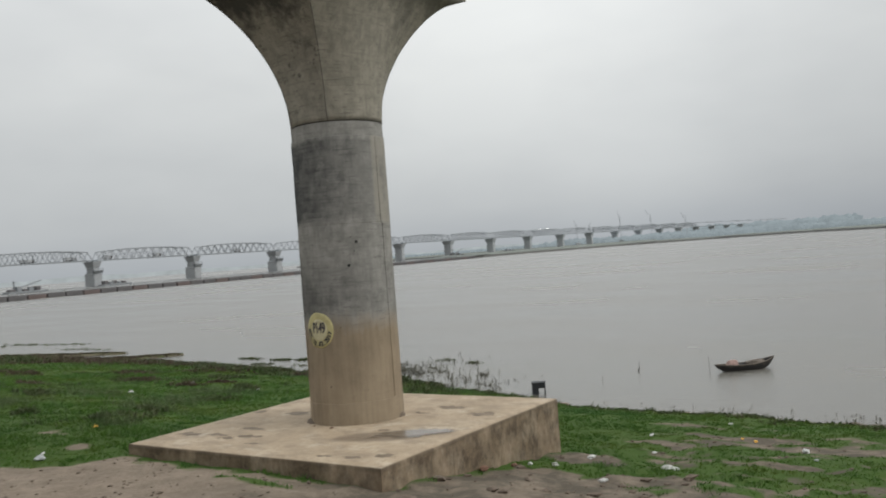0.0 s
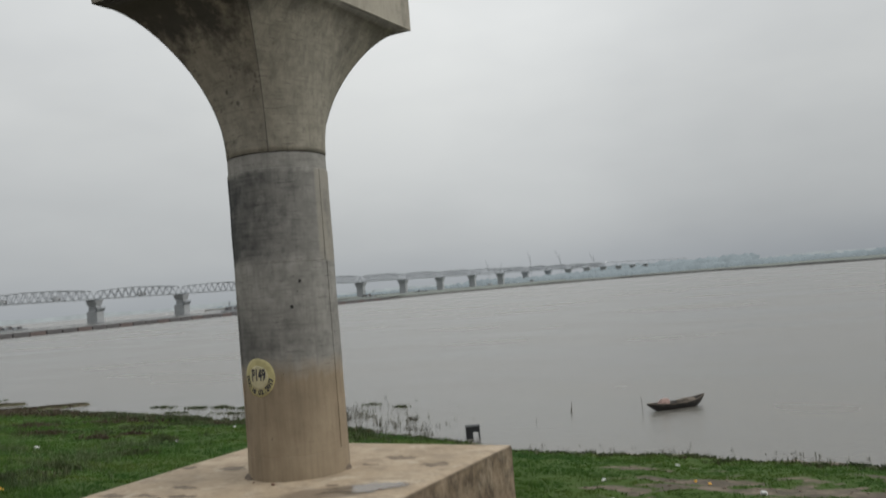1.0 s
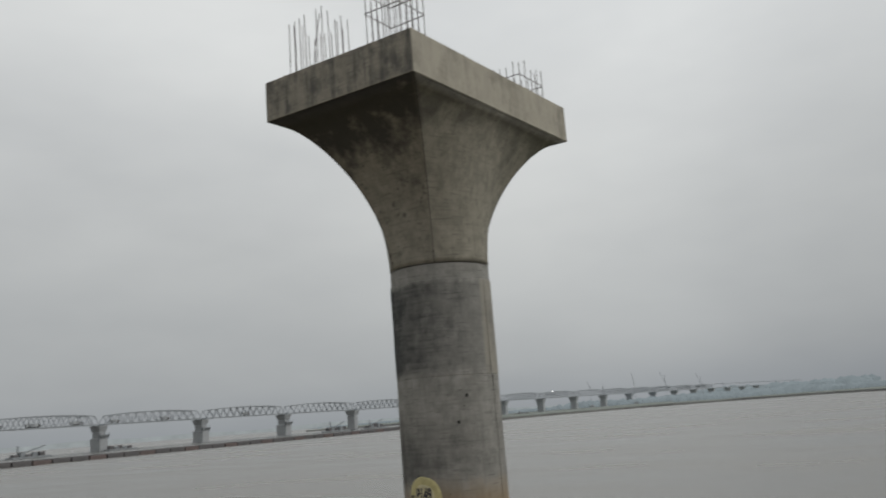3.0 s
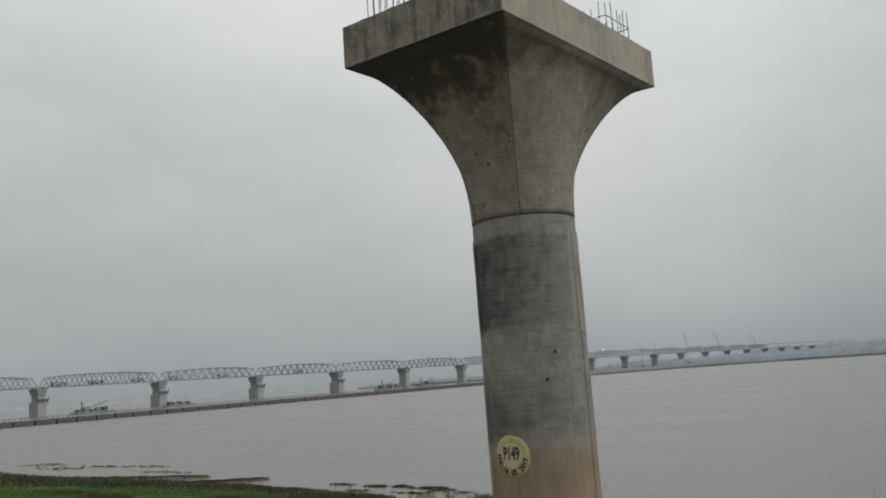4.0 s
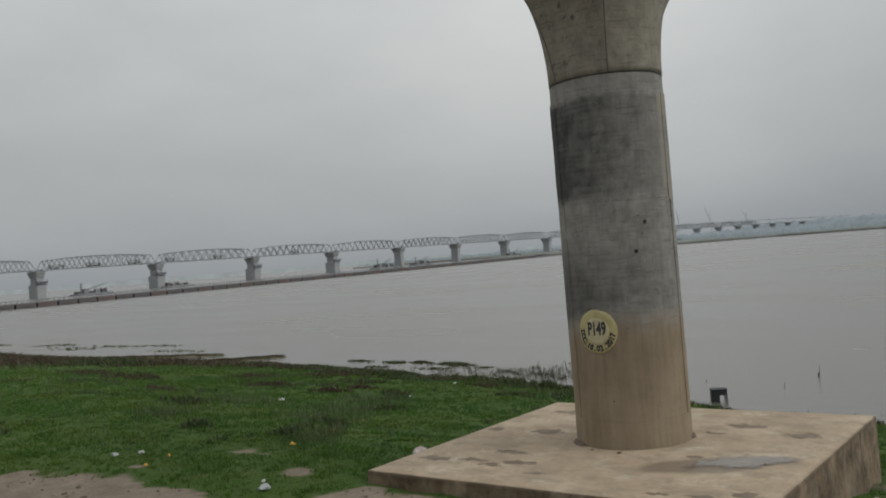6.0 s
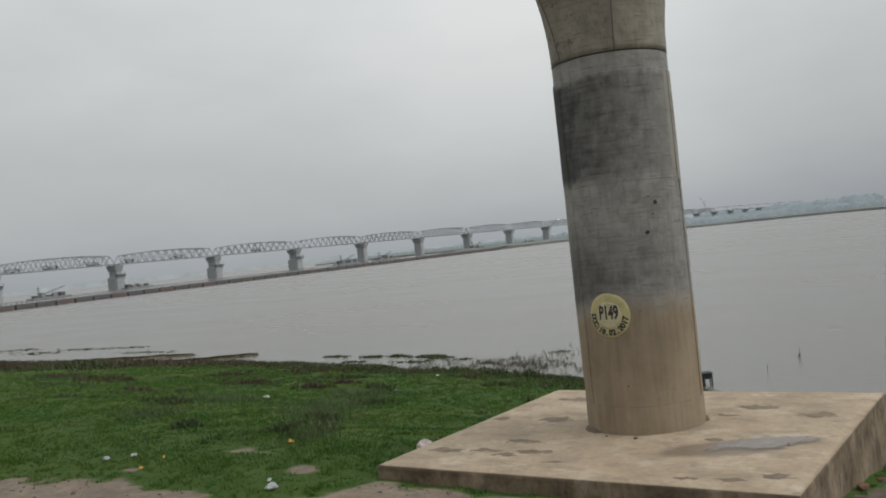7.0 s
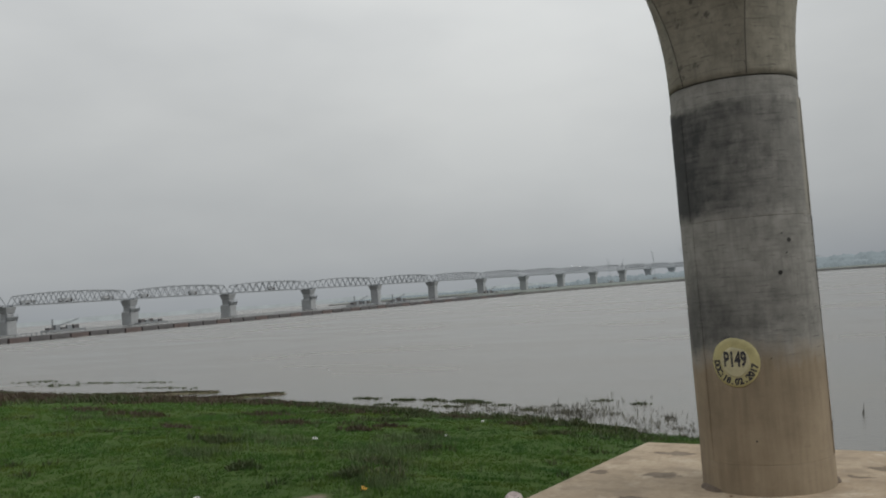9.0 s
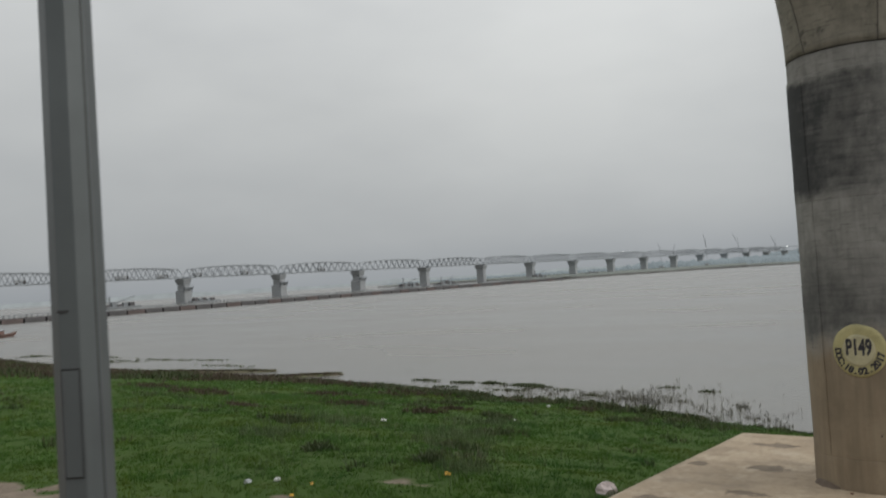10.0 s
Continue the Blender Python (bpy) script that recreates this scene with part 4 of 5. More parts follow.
build_boat(pose(-229, 86, WATER_Z - 0.3, 0, 0, 100), 9.0, 2.4, 0.9, 0.7, RUSTRED, "rust-red wooden river boat with a small cabin", True)


def build_stand():
    """A black crate-like stand at the water's edge, one side open between two legs."""
    root = thing("wooden_stand", pose(-6.75, 23.1, WATER_Z - 0.12, 0, 0, 30), "black painted wooden stand in the shallows", "stand")
    bits = (("side_panel", -0.36, -0.31, -0.28, 0.28, 0, 0.7), ("top_board", -0.38, 0.38, -0.3, 0.3, 0.7, 0.75), ("back_panel", -0.31, 0.3, 0.23, 0.27, 0.36, 0.7),
            ("front_panel", -0.31, 0.0, -0.28, -0.24, 0, 0.7), ("apron", 0.0, 0.31, -0.28, -0.24, 0.5, 0.7), ("leg", 0.3, 0.36, -0.28, -0.22, 0, 0.7), ("leg", 0.3, 0.36, 0.22, 0.28, 0, 0.7))
    for name, *b in bits:
        bm = bmesh.new()
        box(bm, *b, None, 0.008)
        part(name, bm, BLACK, root)


build_stand()


def build_stake(x, y, h, lean, fork=False):
    bm = bmesh.new()
    tube(bm, [(0, 0, -0.4), (lean * 0.4, 0.02, h * 0.5), (lean, 0, h)], [0.016, 0.014, 0.01], 7)
    if fork:
        tube(bm, [(lean * 0.3, 0, h * 0.5), (-0.04, 0.02, h * 0.25), (-0.07, 0.03, -0.05)], [0.014, 0.03, 0.03], 6)
    ob = obj("bamboo_stake", bm, STAKE)
    ob.matrix_world = pose(x, y, WATER_Z)
    tagged(ob, "dark wet bamboo stake standing in the river", "stake", "stakes in the shallows")


for a in ((-4.15, 30.9, 0.6, 0.03, True), (-4.9, 27.2, 0.32, 0.05, False), (0.16, 30.62, 0.95, -0.03, False)):
    build_stake(*a)

# ---- litter ----
LITTER = ((-23.0, 13.4, 0.22, 0), (-19.7, 7.1, 0.22, 0), (-20.8, 20.7, 0.2, 0), (-17.8, 13.3, 0.14, 0), (-9.3, -1.75, 0.16, 1), (-12.06, -4.62, 0.14, 0), (-12.49, -5.14, 0.18, 2),
          (-11.1, -4.42, 0.1, 1), (-10.64, -5.42, 0.1, 1), (-5.87, -5.69, 0.24, 2), (-6.3, -5.35, 0.1, 0), (-5.62, -0.72, 0.5, 3), (7.8, 3.12, 0.36, 0), (5.48, 3.4, 0.2, 0), (4.67, 1.41, 0.16, 0),
          (5.4, 1.43, 0.16, 0), (7.13, 0.5, 0.16, 0), (12.98, 4.59, 0.2, 0), (10.02, 8.11, 0.22, 0), (6.15, 13.94, 0.14, 0), (6.5, 5.4, 0.1, 0), (8.2, 9.6, 0.12, 1), (7.7, 9.9, 0.1, 1),
          (10.6, 6.6, 0.1, 2), (5.1, 8.8, 0.14, 0))
KINDS = ((WHITE, "plastic_bag", "crumpled white plastic bag lying on the bank", "plastic bag"), (ORANGE, "food_wrapper", "crumpled yellow food wrapper lying in the grass", "wrapper"),
         (GREYBAG, "plastic_bag", "crumpled grey plastic bag lying on the bank", "plastic bag"), (PINKISH, "paper_cup", "crushed pale pink paper cup beside the footing", "cup"))
for i, (x, y, r, k) in enumerate(LITTER):
    mat, name, label, cat = KINDS[k]
    ob = obj(name, heap((r * 0.6, r * 0.42, r * 0.34), 1, 1.7 * i + 0.3, 2, 0.7), mat)
    ob.matrix_world = pose(x, y, ground_z(x, y) + 0.03, 0, 0, i * 47)
    tagged(ob, label, cat, "litter on the bank")
for x, y, r in ((0.3, -1.25, 0.05), (3.35, -1.25, 0.035), (4.4, -0.4, 0.14), (4.5, 0.9, 0.1), (-0.4, -1.15, 0.035)):
    ob = obj("brick_fragment", heap((r, r * 0.8, r * 0.7), 1, x * 3, 1, 0.4), STONE)
    ob.matrix_world = pose(x, y, (0.012 if x < 4.2 else ground_z(x, y)) + 0.002, 0, 0, x * 90)
    tagged(ob, "small dark brick fragment lying about the footing", "stone", "brick fragments")

# ---- grass, weeds and reeds ----


def blades(name, spots, mat, label, category, seed, per=6, width=0.012):
    """One mesh of bent blades. spots: rows of x, y, z, height, spread."""
    rng = np.random.default_rng(seed)
    s = np.repeat(np.asarray(spots, float), per, axis=0)
    n = len(s)
    a, b = rng.uniform(0, 2 * np.pi, n), rng.uniform(0, 2 * np.pi, n)
    rad = s[:, 4] * np.sqrt(rng.uniform(0, 1, n))
    h = s[:, 3] * rng.uniform(0.45, 1.15, n)
    root = np.stack((s[:, 0] + rad * np.cos(b), s[:, 1] + rad * np.sin(b), s[:, 2] - 0.02), 1)
    lean = np.stack((np.cos(b + rng.normal(0, 0.7, n)), np.sin(b + rng.normal(0, 0.7, n)), np.zeros(n)), 1) * (h * rng.uniform(0.1, 0.75, n))[:, None]
    up = np.zeros((n, 3))
    up[:, 2] = h
    w = np.stack((np.cos(a), np.sin(a), np.zeros(n)), 1) * (width * rng.uniform(0.6, 1.4, n))[:, None]
    mid = root + lean * 0.35 + up * 0.6
    co = np.stack((root - w, root + w, mid + w * 0.75, mid - w * 0.75, root + lean + up), 1).reshape(-1, 3)
    base = (np.arange(n) * 5)[:, None]
    idx = (base + np.array([0, 1, 2, 3, 3, 2, 4])[None]).ravel()
    me = bpy.data.meshes.new(name)
    me.vertices.add(n * 5)
    me.vertices.foreach_set("co", co.ravel())
    me.loops.add(n * 7)
    me.loops.foreach_set("vertex_index", idx.astype(np.int32))
    me.polygons.add(n * 2)
    me.polygons.foreach_set("loop_start", (np.arange(n)[:, None] * 7 + np.array([0, 4])[None]).ravel().astype(np.int32))
    me.update(calc_edges=True)
    me.validate()
    me.materials.append(mat)
    return tagged(new(name, me), label, category, kind="stuff")


def on_footing(x, y):
    return -4.34 < x < 4.25 and -4.17 < y < 4.08


def build_grass():
    rnd = random.Random(11)
    spots, weeds, russet, tall = [], [], [], []
    for x0, x1, y0, y1, dens in ((-30, -4.2, -9, 10, 46), (-34, -4, 10, 28, 30), (-50, -30, -4, 34, 14), (-85, -50, 0, 36, 4.5), (-4.2, 15, 4, 20, 42), (4.2, 16, -4, 4, 44), (-4.2, 4.3, -7, -4.2, 40)):
        for _ in range(int((x1 - x0) * (y1 - y0) * dens)):
            x, y = rnd.uniform(x0, x1), rnd.uniform(y0, y1)
            if on_footing(x, y):
                continue
            u = shore_y(x) - y
            if u < 0.1:
                continue
            c = cover(x, y)
            if rnd.random() > (c - 0.3) * 2.0:
                continue
            clump = 0.45 + 0.7 * smooth_noise(x, y, 0.6, 2.9) + 0.6 * smooth_noise(x, y, 1.9, 6.3)
            far = 1.0 if x > -30 else 1.5
            h = (0.05 + 0.1 * max(0, clump)) * far * (0.8 if x > 4 else 1.0)
            if u < 3.5 and x > -30:
                h *= 1.2
            spots.append((x, y, ground_z(x, y), h, 0.09 * far))
    # darker weeds in drifts, and taller pale tufts
    far_russet, far_weeds, wisps = [], [], []
    for _ in range(5200):
        x, y = rnd.uniform(-48, -4.5), rnd.uniform(-5, 34)
        u = shore_y(x) - y
        if u < 0.3 or cover(x, y) < 0.6:
            continue
        f = smooth_noise(x, y * 1.4, 0.24, 12.4) + 0.6 * smooth_noise(x, y, 0.9, 1.4)
        if f > 0.5 or (u < 6 and x < -10 and f > 0.12):
            (russet if u < 4 and x < -20 else weeds).append((x, y, ground_z(x, y), rnd.uniform(0.12, 0.26), 0.25))
        elif f < -0.12:
            tall.append((x, y, ground_z(x, y), rnd.uniform(0.14, 0.3), 0.16))
        if rnd.random() < 0.5 and smooth_noise(x, y, 0.3, 22.4) > 0.0:
            wisps.append((x, y, ground_z(x, y), rnd.uniform(0.2, 0.5), 0.14))
    for _ in range(13000):
        x = -14 - 121 * rnd.random() ** 1.3
        y = shore_y(x) - abs(rnd.gauss(0, float(np.interp(x, (-75, -55, -40, -25, -14), (7.0, 4.0, 1.8, 1.1, 0.4))))) - 0.1
        k = smooth_noise(x, y * 2, 0.12, 4) + 0.5 * smooth_noise(x, y, 0.5, 8)
        (far_russet if k > (-0.12 if x < -34 else 0.25) else far_weeds).append((x, y, ground_z(x, y), rnd.uniform(0.14, 0.4) * (1.7 if x < -55 else 1.0 if x < -30 else 0.6), 0.5 if x < -30 else 0.25))
    # taller clumps that break the line of the shore
    for _ in range(110):
        cx = -16 - 80 * rnd.random() ** 1.2
        cy, r = shore_y(cx) - rnd.uniform(0.1, 2.2), rnd.uniform(0.2, 0.7)
        for _ in range(16):
            x, y = rnd.gauss(cx, r), rnd.gauss(cy, r * 0.4)
            (far_russet if cx < -45 else far_weeds).append((x, y, ground_z(x, y), rnd.uniform(0.15, 0.5), 0.15))
    for (ax, ay), (bx, by), w in SPITS:
        for _ in range(900):
            t = rnd.random()
            x, y = ax + (bx - ax) * t + rnd.gauss(0, w * 0.4), ay + (by - ay) * t + rnd.gauss(0, w * 0.35 * (1.15 - 0.85 * t))
            if spit(x, y) > 0.1:
                (far_russet if rnd.random() < 0.8 else far_weeds).append((x, y, ground_z(x, y), rnd.uniform(0.05, 0.22) * (1.1 - 0.7 * t), 0.3))
    for _ in range(420):
        x = rnd.uniform(-16, 15)
        y = shore_y(x) - abs(rnd.gauss(0, 0.9)) - 0.05
        weeds.append((x, y, ground_z(x, y), rnd.uniform(0.06, 0.2), 0.2))
    blades("short_grass", spots, GRASS, "short green grass covering the river bank", "grass", 1, 8, 0.0095)
    # single dark clumps that stand out of the grass
    for cx, cy, r, dark in ((-28.4, 14.1, 1.0, 1), (-21.9, 12.2, 0.75, 1), (-22.6, 14.9, 0.7, 1), (-29.2, 7.7, 0.9, 1), (-15.0, 8.2, 0.8, 0), (-38.9, 12.6, 1.8, 1), (-45.5, 13.4, 2.5, 1), (-19.2, 13.8, 0.7, 0), (-18.6, 20.8, 0.9, 1),
                            (-14.5, 17.3, 1.0, 0), (-14.5, -1.0, 0.6, 0), (-11.0, -0.4, 0.5, 0), (-34.0, 17.5, 1.6, 1), (-25.5, 18.5, 1.2, 0), (-32, 22.5, 2.2, 1), (-24, 23.5, 1.4, 1), (-12.5, 2.8, 0.6, 0), (-20.5, 3.0, 0.8, 0)):
        for _ in range(int(60 * r)):
            x, y = rnd.gauss(cx, r * 0.5), rnd.gauss(cy, r * 0.4)
            (russet if dark else weeds).append((x, y, ground_z(x, y), rnd.uniform(0.1, 0.3), 0.14))
    for cx, cy, r in ((-18.0, 0.2, 1.4), (-15.0, 5.9, 1.6), (-13.2, 3.2, 1.3), (-20, 5, 1.8), (-9.6, -0.9, 0.8), (-17, 10, 1.5)):
        for _ in range(int(110 * r)):
            x, y = rnd.gauss(cx, r * 0.6), rnd.gauss(cy, r * 0.5)
            wisps.append((x, y, ground_z(x, y), rnd.uniform(0.2, 0.5), 0.1))
    blades("shore_weeds", far_weeds, WEED, "dark green weeds along the far end of the bank", "weeds", 7, 8, 0.05)
    blades("shore_russet_weeds", far_russet, RUSSET, "dense russet and purple-brown weeds by the water", "weeds", 8, 8, 0.05)
    blades("grass_wisps", wisps, PALE, "thin upright pale grass stems on the bank", "grass", 9, 5, 0.007)
    blades("tall_grass", tall, GRASS, "taller pale green grass tufts on the bank", "grass", 2, 12, 0.009)
    blades("dark_weeds", weeds, WEED, "dark green weed clumps on the bank", "weeds", 3, 16, 0.022)
    blades("russet_weeds", russet, RUSSET, "brown and russet weeds along the water's edge", "weeds", 4, 16, 0.03)
    # reeds and drowned plants standing in the shallows
    reeds, mats = [], []
    for cx, cy, sx, sy, n in ((-22.6, 29.8, 0.9, 0.6, 70), (-20.8, 30.4, 0.8, 0.9, 90), (-19.0, 29.2, 0.8, 0.7, 70), (-15.5, 27.6, 1.4, 1.0, 60), (-12.8, 26.0, 1.4, 1.0, 60), (-19.0, 33.0, 2.0, 1.6, 40), (-26, 30.2, 1.6, 0.6, 30), (5, 20.1, 3.0, 0.4, 26), (10, 19.2, 2.0, 0.4, 22), (14, 19.0, 2, 0.4, 16), (-2, 21.1, 2.0, 0.3, 16),
                              (9.5, 19.8, 0.8, 0.3, 12)):
        for _ in range(int(n * 0.9)):
            x, y = rnd.gauss(cx, sx * 1.2), rnd.gauss(cy, sy * 1.3)
            if shore_y(x) - y < 0.6:
                reeds.append((x, y, max(WATER_Z, ground_z(x, y)), rnd.uniform(0.12, 0.55) * (1.0 if cx < -5 else 0.55), 0.1))
    # ragged drowned bushes among them
    for _ in range(34):
        cx = rnd.uniform(-30, -9)
        cy = shore_y(cx) + rnd.uniform(-0.3, 5.5) * (1 if cx < -12 else 0.4)
        r = rnd.uniform(0.15, 0.4)
        for _ in range(14):
            reeds.append((rnd.gauss(cx, r), rnd.gauss(cy, r * 0.6), WATER_Z, rnd.uniform(0.08, 0.32), 0.1))
    for cx, cy, sx, sy, n in ((-40.8, 34.6, 0.6, 0.2, 30), (-36.8, 34.1, 0.5, 0.2, 40), (-34.5, 34.4, 0.5, 0.25, 40), (-31.1, 33.8, 0.7, 0.3, 60), (-29.4, 33.2, 0.5, 0.2, 30), (-31, 31.4, 0.8, 0.1, 20), (-27, 32.3, 0.4, 0.12, 12), (-36.5, 31.8, 0.8, 0.1, 16),
                              (-75, 40.6, 2.5, 0.3, 24), (-93, 45, 3.0, 0.4, 30), (-85, 45.4, 2.0, 0.3, 22),
                              (-100, 42.5, 4.0, 0.8, 40), (-129, 46.6, 2.0, 0.6, 80), (-112, 46, 3.0, 0.8, 40), (-24, 30.6, 0.5, 0.1, 12), (-17.5, 33.7, 0.3, 0.08, 8), (-20.8, 34.9, 0.4, 0.08, 8)):
        for _ in range(n):
            x, y = rnd.gauss(cx, sx), rnd.gauss(cy, sy)
            mats.append((x, y, WATER_Z + 0.01, rnd.uniform(0.05, 0.2), 0.25))
    blades("reeds", reeds, REED, "thin grey reeds standing in the shallows", "reeds", 5, 4, 0.011)
    blades("floating_weeds", mats, WEED, "dark floating weed mats off the bank", "weeds", 6, 12, 0.035)


build_grass()


def build_debris():
    """Pebbles, clods and bits on the bare sand, one mesh."""
    rnd = random.Random(31)
    rng = np.random.default_rng(31)
    bm = bmesh.new()
    bmesh.ops.create_icosphere(bm, subdivisions=1, radius=1)
    co = np.array([v.co for v in bm.verts])
    fa = np.array([[v.index for v in f.verts] for f in bm.faces])
    bm.free()
    av, af = [], []
    while len(av) < 900:
        x, y = (rnd.uniform(-13, 9), rnd.uniform(-8.5, -4.4)) if rnd.random() < 0.4 else (rnd.uniform(4.4, 15), rnd.uniform(-5, 14))
        if on_footing(x, y) or cover(x, y) > 0.45:
            continue
        r = 0.012 + 0.05 * rnd.random() ** 3
        if 4.2 < x < 9 and y < 3 and rnd.random() < 0.3:
            r *= 2.6
        elif x < 4 and y < -4 and rnd.random() < 0.6:
            r *= 0.5
        k = co * (1 + rng.uniform(-0.35, 0.35, (len(co), 1))) * np.array([r * 1.5, r, r * 0.6])
        a = rnd.uniform(0, 6.3)
        rot = np.array([[math.cos(a), -math.sin(a), 0], [math.sin(a), math.cos(a), 0], [0, 0, 1]])
        af.append(fa + len(av) * len(co))
        av.append(k @ rot.T + np.array([x, y, ground_z(x, y) + r * 0.3]))
    me = bpy.data.meshes.new("pebbles")
    me.from_pydata(np.concatenate(av).tolist(), [], np.concatenate(af).tolist())
    me.materials.append(MORTAR)
    tagged(new("pebbles", me), "small dark pebbles and clods scattered over bare sand", "pebbles", kind="stuff")


build_debris()

# ---- the long truss bridge ----
STEP = Vector((3.88, 122.94, 0))
START = Vector((-774.0, 388.5, 0))
DECK_Z = 23.0


def build_bridge():
    root = thing("truss_bridge", pose(START.x, START.y, 0, 0, 0, -math.degrees(math.atan2(STEP.x, STEP.y))), "long grey steel truss bridge on concrete piers across the river", "bridge")
    L, W, N = STEP.length, 10.0, 12
    gap = 3.0

    def height(t):
        return 8.0 + 2.2 * (1 - abs(2 * t - 1) ** 2.4)

    # one span's pieces, shared by all spans
    def span_meshes():
        out = []
        bm = bmesh.new()
        box(bm, -W / 2 - 0.6, W / 2 + 0.6, gap, L - gap, -1.0, 0.2)
        out.append(("deck", bm))
        for sx in (-1, 1):
            x = sx * W / 2
            bm = bmesh.new()
            pts = [(x, gap + 5.5 + (L - 2 * gap - 11) * i / N, height(i / N)) for i in range(N + 1)]
            rings = [[bm.verts.new((px + dx, py, pz + dz)) for dx, dz in ((-0.5, -0.5), (0.5, -0.5), (0.5, 0.5), (-0.5, 0.5))] for px, py, pz in pts]
            for p, q in zip(rings, rings[1:]):
                for c in range(4):
                    bm.faces.new((p[c], p[(c + 1) % 4], q[(c + 1) % 4], q[c]))
            bm.faces.new(rings[0][::-1])
            bm.faces.new(rings[-1])
            out.append(("top_chord", bm))
            low = [(x, gap + (L - 2 * gap) * i / N, 0.0) for i in range(N + 1)]
            for i in range(N):
                bm = bmesh.new()
                mid = ((low[i][1] + low[i + 1][1]) / 2)
                k = (mid - gap - 5.5) / (L - 2 * gap - 11)
                apex = (x, mid, height(min(1, max(0, k))))
                beam(bm, low[i], apex, 0.6)
                beam(bm, apex, low[i + 1], 0.6)
                out.append(("diagonal", bm))
        for i in range(1, N, 2):
            bm = bmesh.new()
            y = gap + 5.5 + (L - 2 * gap - 11) * i / N
            beam(bm, (-W / 2, y, height(i / N)), (W / 2, y, height(i / N)), 0.5)
            out.append(("cross_brace", bm))
        made = []
        for name, bm in out:
            me = bpy.data.meshes.new(name)
            bm.to_mesh(me)
            bm.free()
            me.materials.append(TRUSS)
            made.append((name, me))
        return made

    pieces = span_meshes()

    def mesh_of(fill, mat):
        bm = bmesh.new()
        fill(bm)
        me = bpy.data.meshes.new("pier_piece")
        bm.to_mesh(me)
        bm.free()
        me.materials.append(mat)
        return me

    def shaft(bm):
        box(bm, -6.5, 6.5, -3.4, 3.4, WATER_Z - 3, 15.5, None, 1.2)

    def head(bm):
        vs = box(bm, -9, 9, -4.6, 4.6, 15.5, DECK_Z - 1.6, None, 0.0)
        for v in vs:
            if v.co.z < 16:
                v.co.x *= 0.74
                v.co.y *= 0.76

    def staging(bm):
        # trestle platform round the neck of the shaft
        box(bm, 6.6, 10.6, -5.2, 5.2, 11.6, 12.6)
        box(bm, 6.6, 9.6, -4.4, 4.4, 9.8, 11.6)
        for y in (-4.8, 0, 4.8):
            beam(bm, (10.2, y, 11.6), (6.6, y, 7.0), 0.5)
            beam(bm, (10.4, y, 12.6), (10.4, y, 14.2), 0.3)
        beam(bm, (10.4, -5, 14.1), (10.4, 5, 14.1), 0.3)

    def plinth(bm):
        # the wider, paler foot of the pier
        box(bm, -8.6, 8.6, -4.6, 4.6, WATER_Z - 3, 9.8, None, 1.4)

    def bearing(bm):
        box(bm, -1, 1, -0.8, 0.8, DECK_Z - 1.6, DECK_Z - 1.0)

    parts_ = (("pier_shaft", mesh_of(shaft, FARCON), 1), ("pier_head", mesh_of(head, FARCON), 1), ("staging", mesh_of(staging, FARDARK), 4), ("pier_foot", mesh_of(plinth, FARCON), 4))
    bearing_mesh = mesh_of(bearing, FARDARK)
    for k in range(-2, 22):
        span = new("truss_span")
        span.parent = root
        span.location = (0, L * k, DECK_Z)
        for name, me in pieces:
            if k > 14 and name in ("diagonal", "cross_brace"):
                continue
            o = new(name, me)
            o.parent = span
        pier = new("river_pier")
        pier.parent = root
        pier.location = (0, L * k, 0)
        for name, me, last in parts_:
            if last == 1 or k < last:
                o = new(name, me)
                o.parent = pier
        for x, y in ((-5, -2.2), (-5, 2.2), (5, -2.2), (5, 2.2)):
            o = new("bearing", bearing_mesh)
            o.parent = pier
            o.location = (x, y, 0)


build_bridge()


def along(k, side=0.0):
    """A place on the bridge's line, k spans on."""
    p = START + STEP * k
    return p.x + side, p.y


def build_truck(k, s):
    x, y = along(k)
    root = thing("lorry", pose(x + s, y, DECK_Z + 0.2, 0, 0, -1.8), "dark lorry seen small on the bridge deck", "lorry", "lorries on the bridge")
    bm = bmesh.new()
    box(bm, -1.3, 1.3, -4.5, 3.0, 1.0, 3.8, None, 0.1)
    part("load_body", bm, FARCON, root)
    bm = bmesh.new()
    box(bm, -1.2, 1.2, 3.1, 5.2, 0.8, 3.2, None, 0.25)
    part("cab", bm, PONTOON, root)
    for sx in (-1.05, 1.05):
        for yy in (-3, -1.7, 4.1):
            bm = bmesh.new()
            bmesh.ops.create_cone(bm, cap_ends=True, segments=14, radius1=0.5, radius2=0.5, depth=0.35, matrix=pose(sx, yy, 0.5, 0, 90, 0))
            part("wheel", bm, BLACK, root)


for k in (0.12, 0.16, 0.42, 0.45, 0.77, 0.8, 1.12, 1.6, -0.35, 2.5):
    build_truck(k, 3.0)


def build_floodlight(k, up):
    x, y = along(k)
    root = thing("floodlight", pose(x + 5.2, y, DECK_Z + up), "bright white floodlight on the bridge truss", "floodlight", "floodlights on the bridge")
    bm = bmesh.new()
    box(bm, -0.3, 0.3, -0.8, 0.8, 0.0, 1.1, None, 0.1)
    part("lamp_housing", bm, FARCON, root)
    bm = bmesh.new()
    box(bm, 0.3, 0.36, -0.7, 0.7, 0.1, 1.0)
    part("lamp_face", bm, LAMP, root, "lit white lamp face")
    bm = bmesh.new()
    beam(bm, (-0.2, 0, 0), (-0.2, 0, -up + 0.1), 0.2)
    part("lamp_post", bm, TRUSS, root)


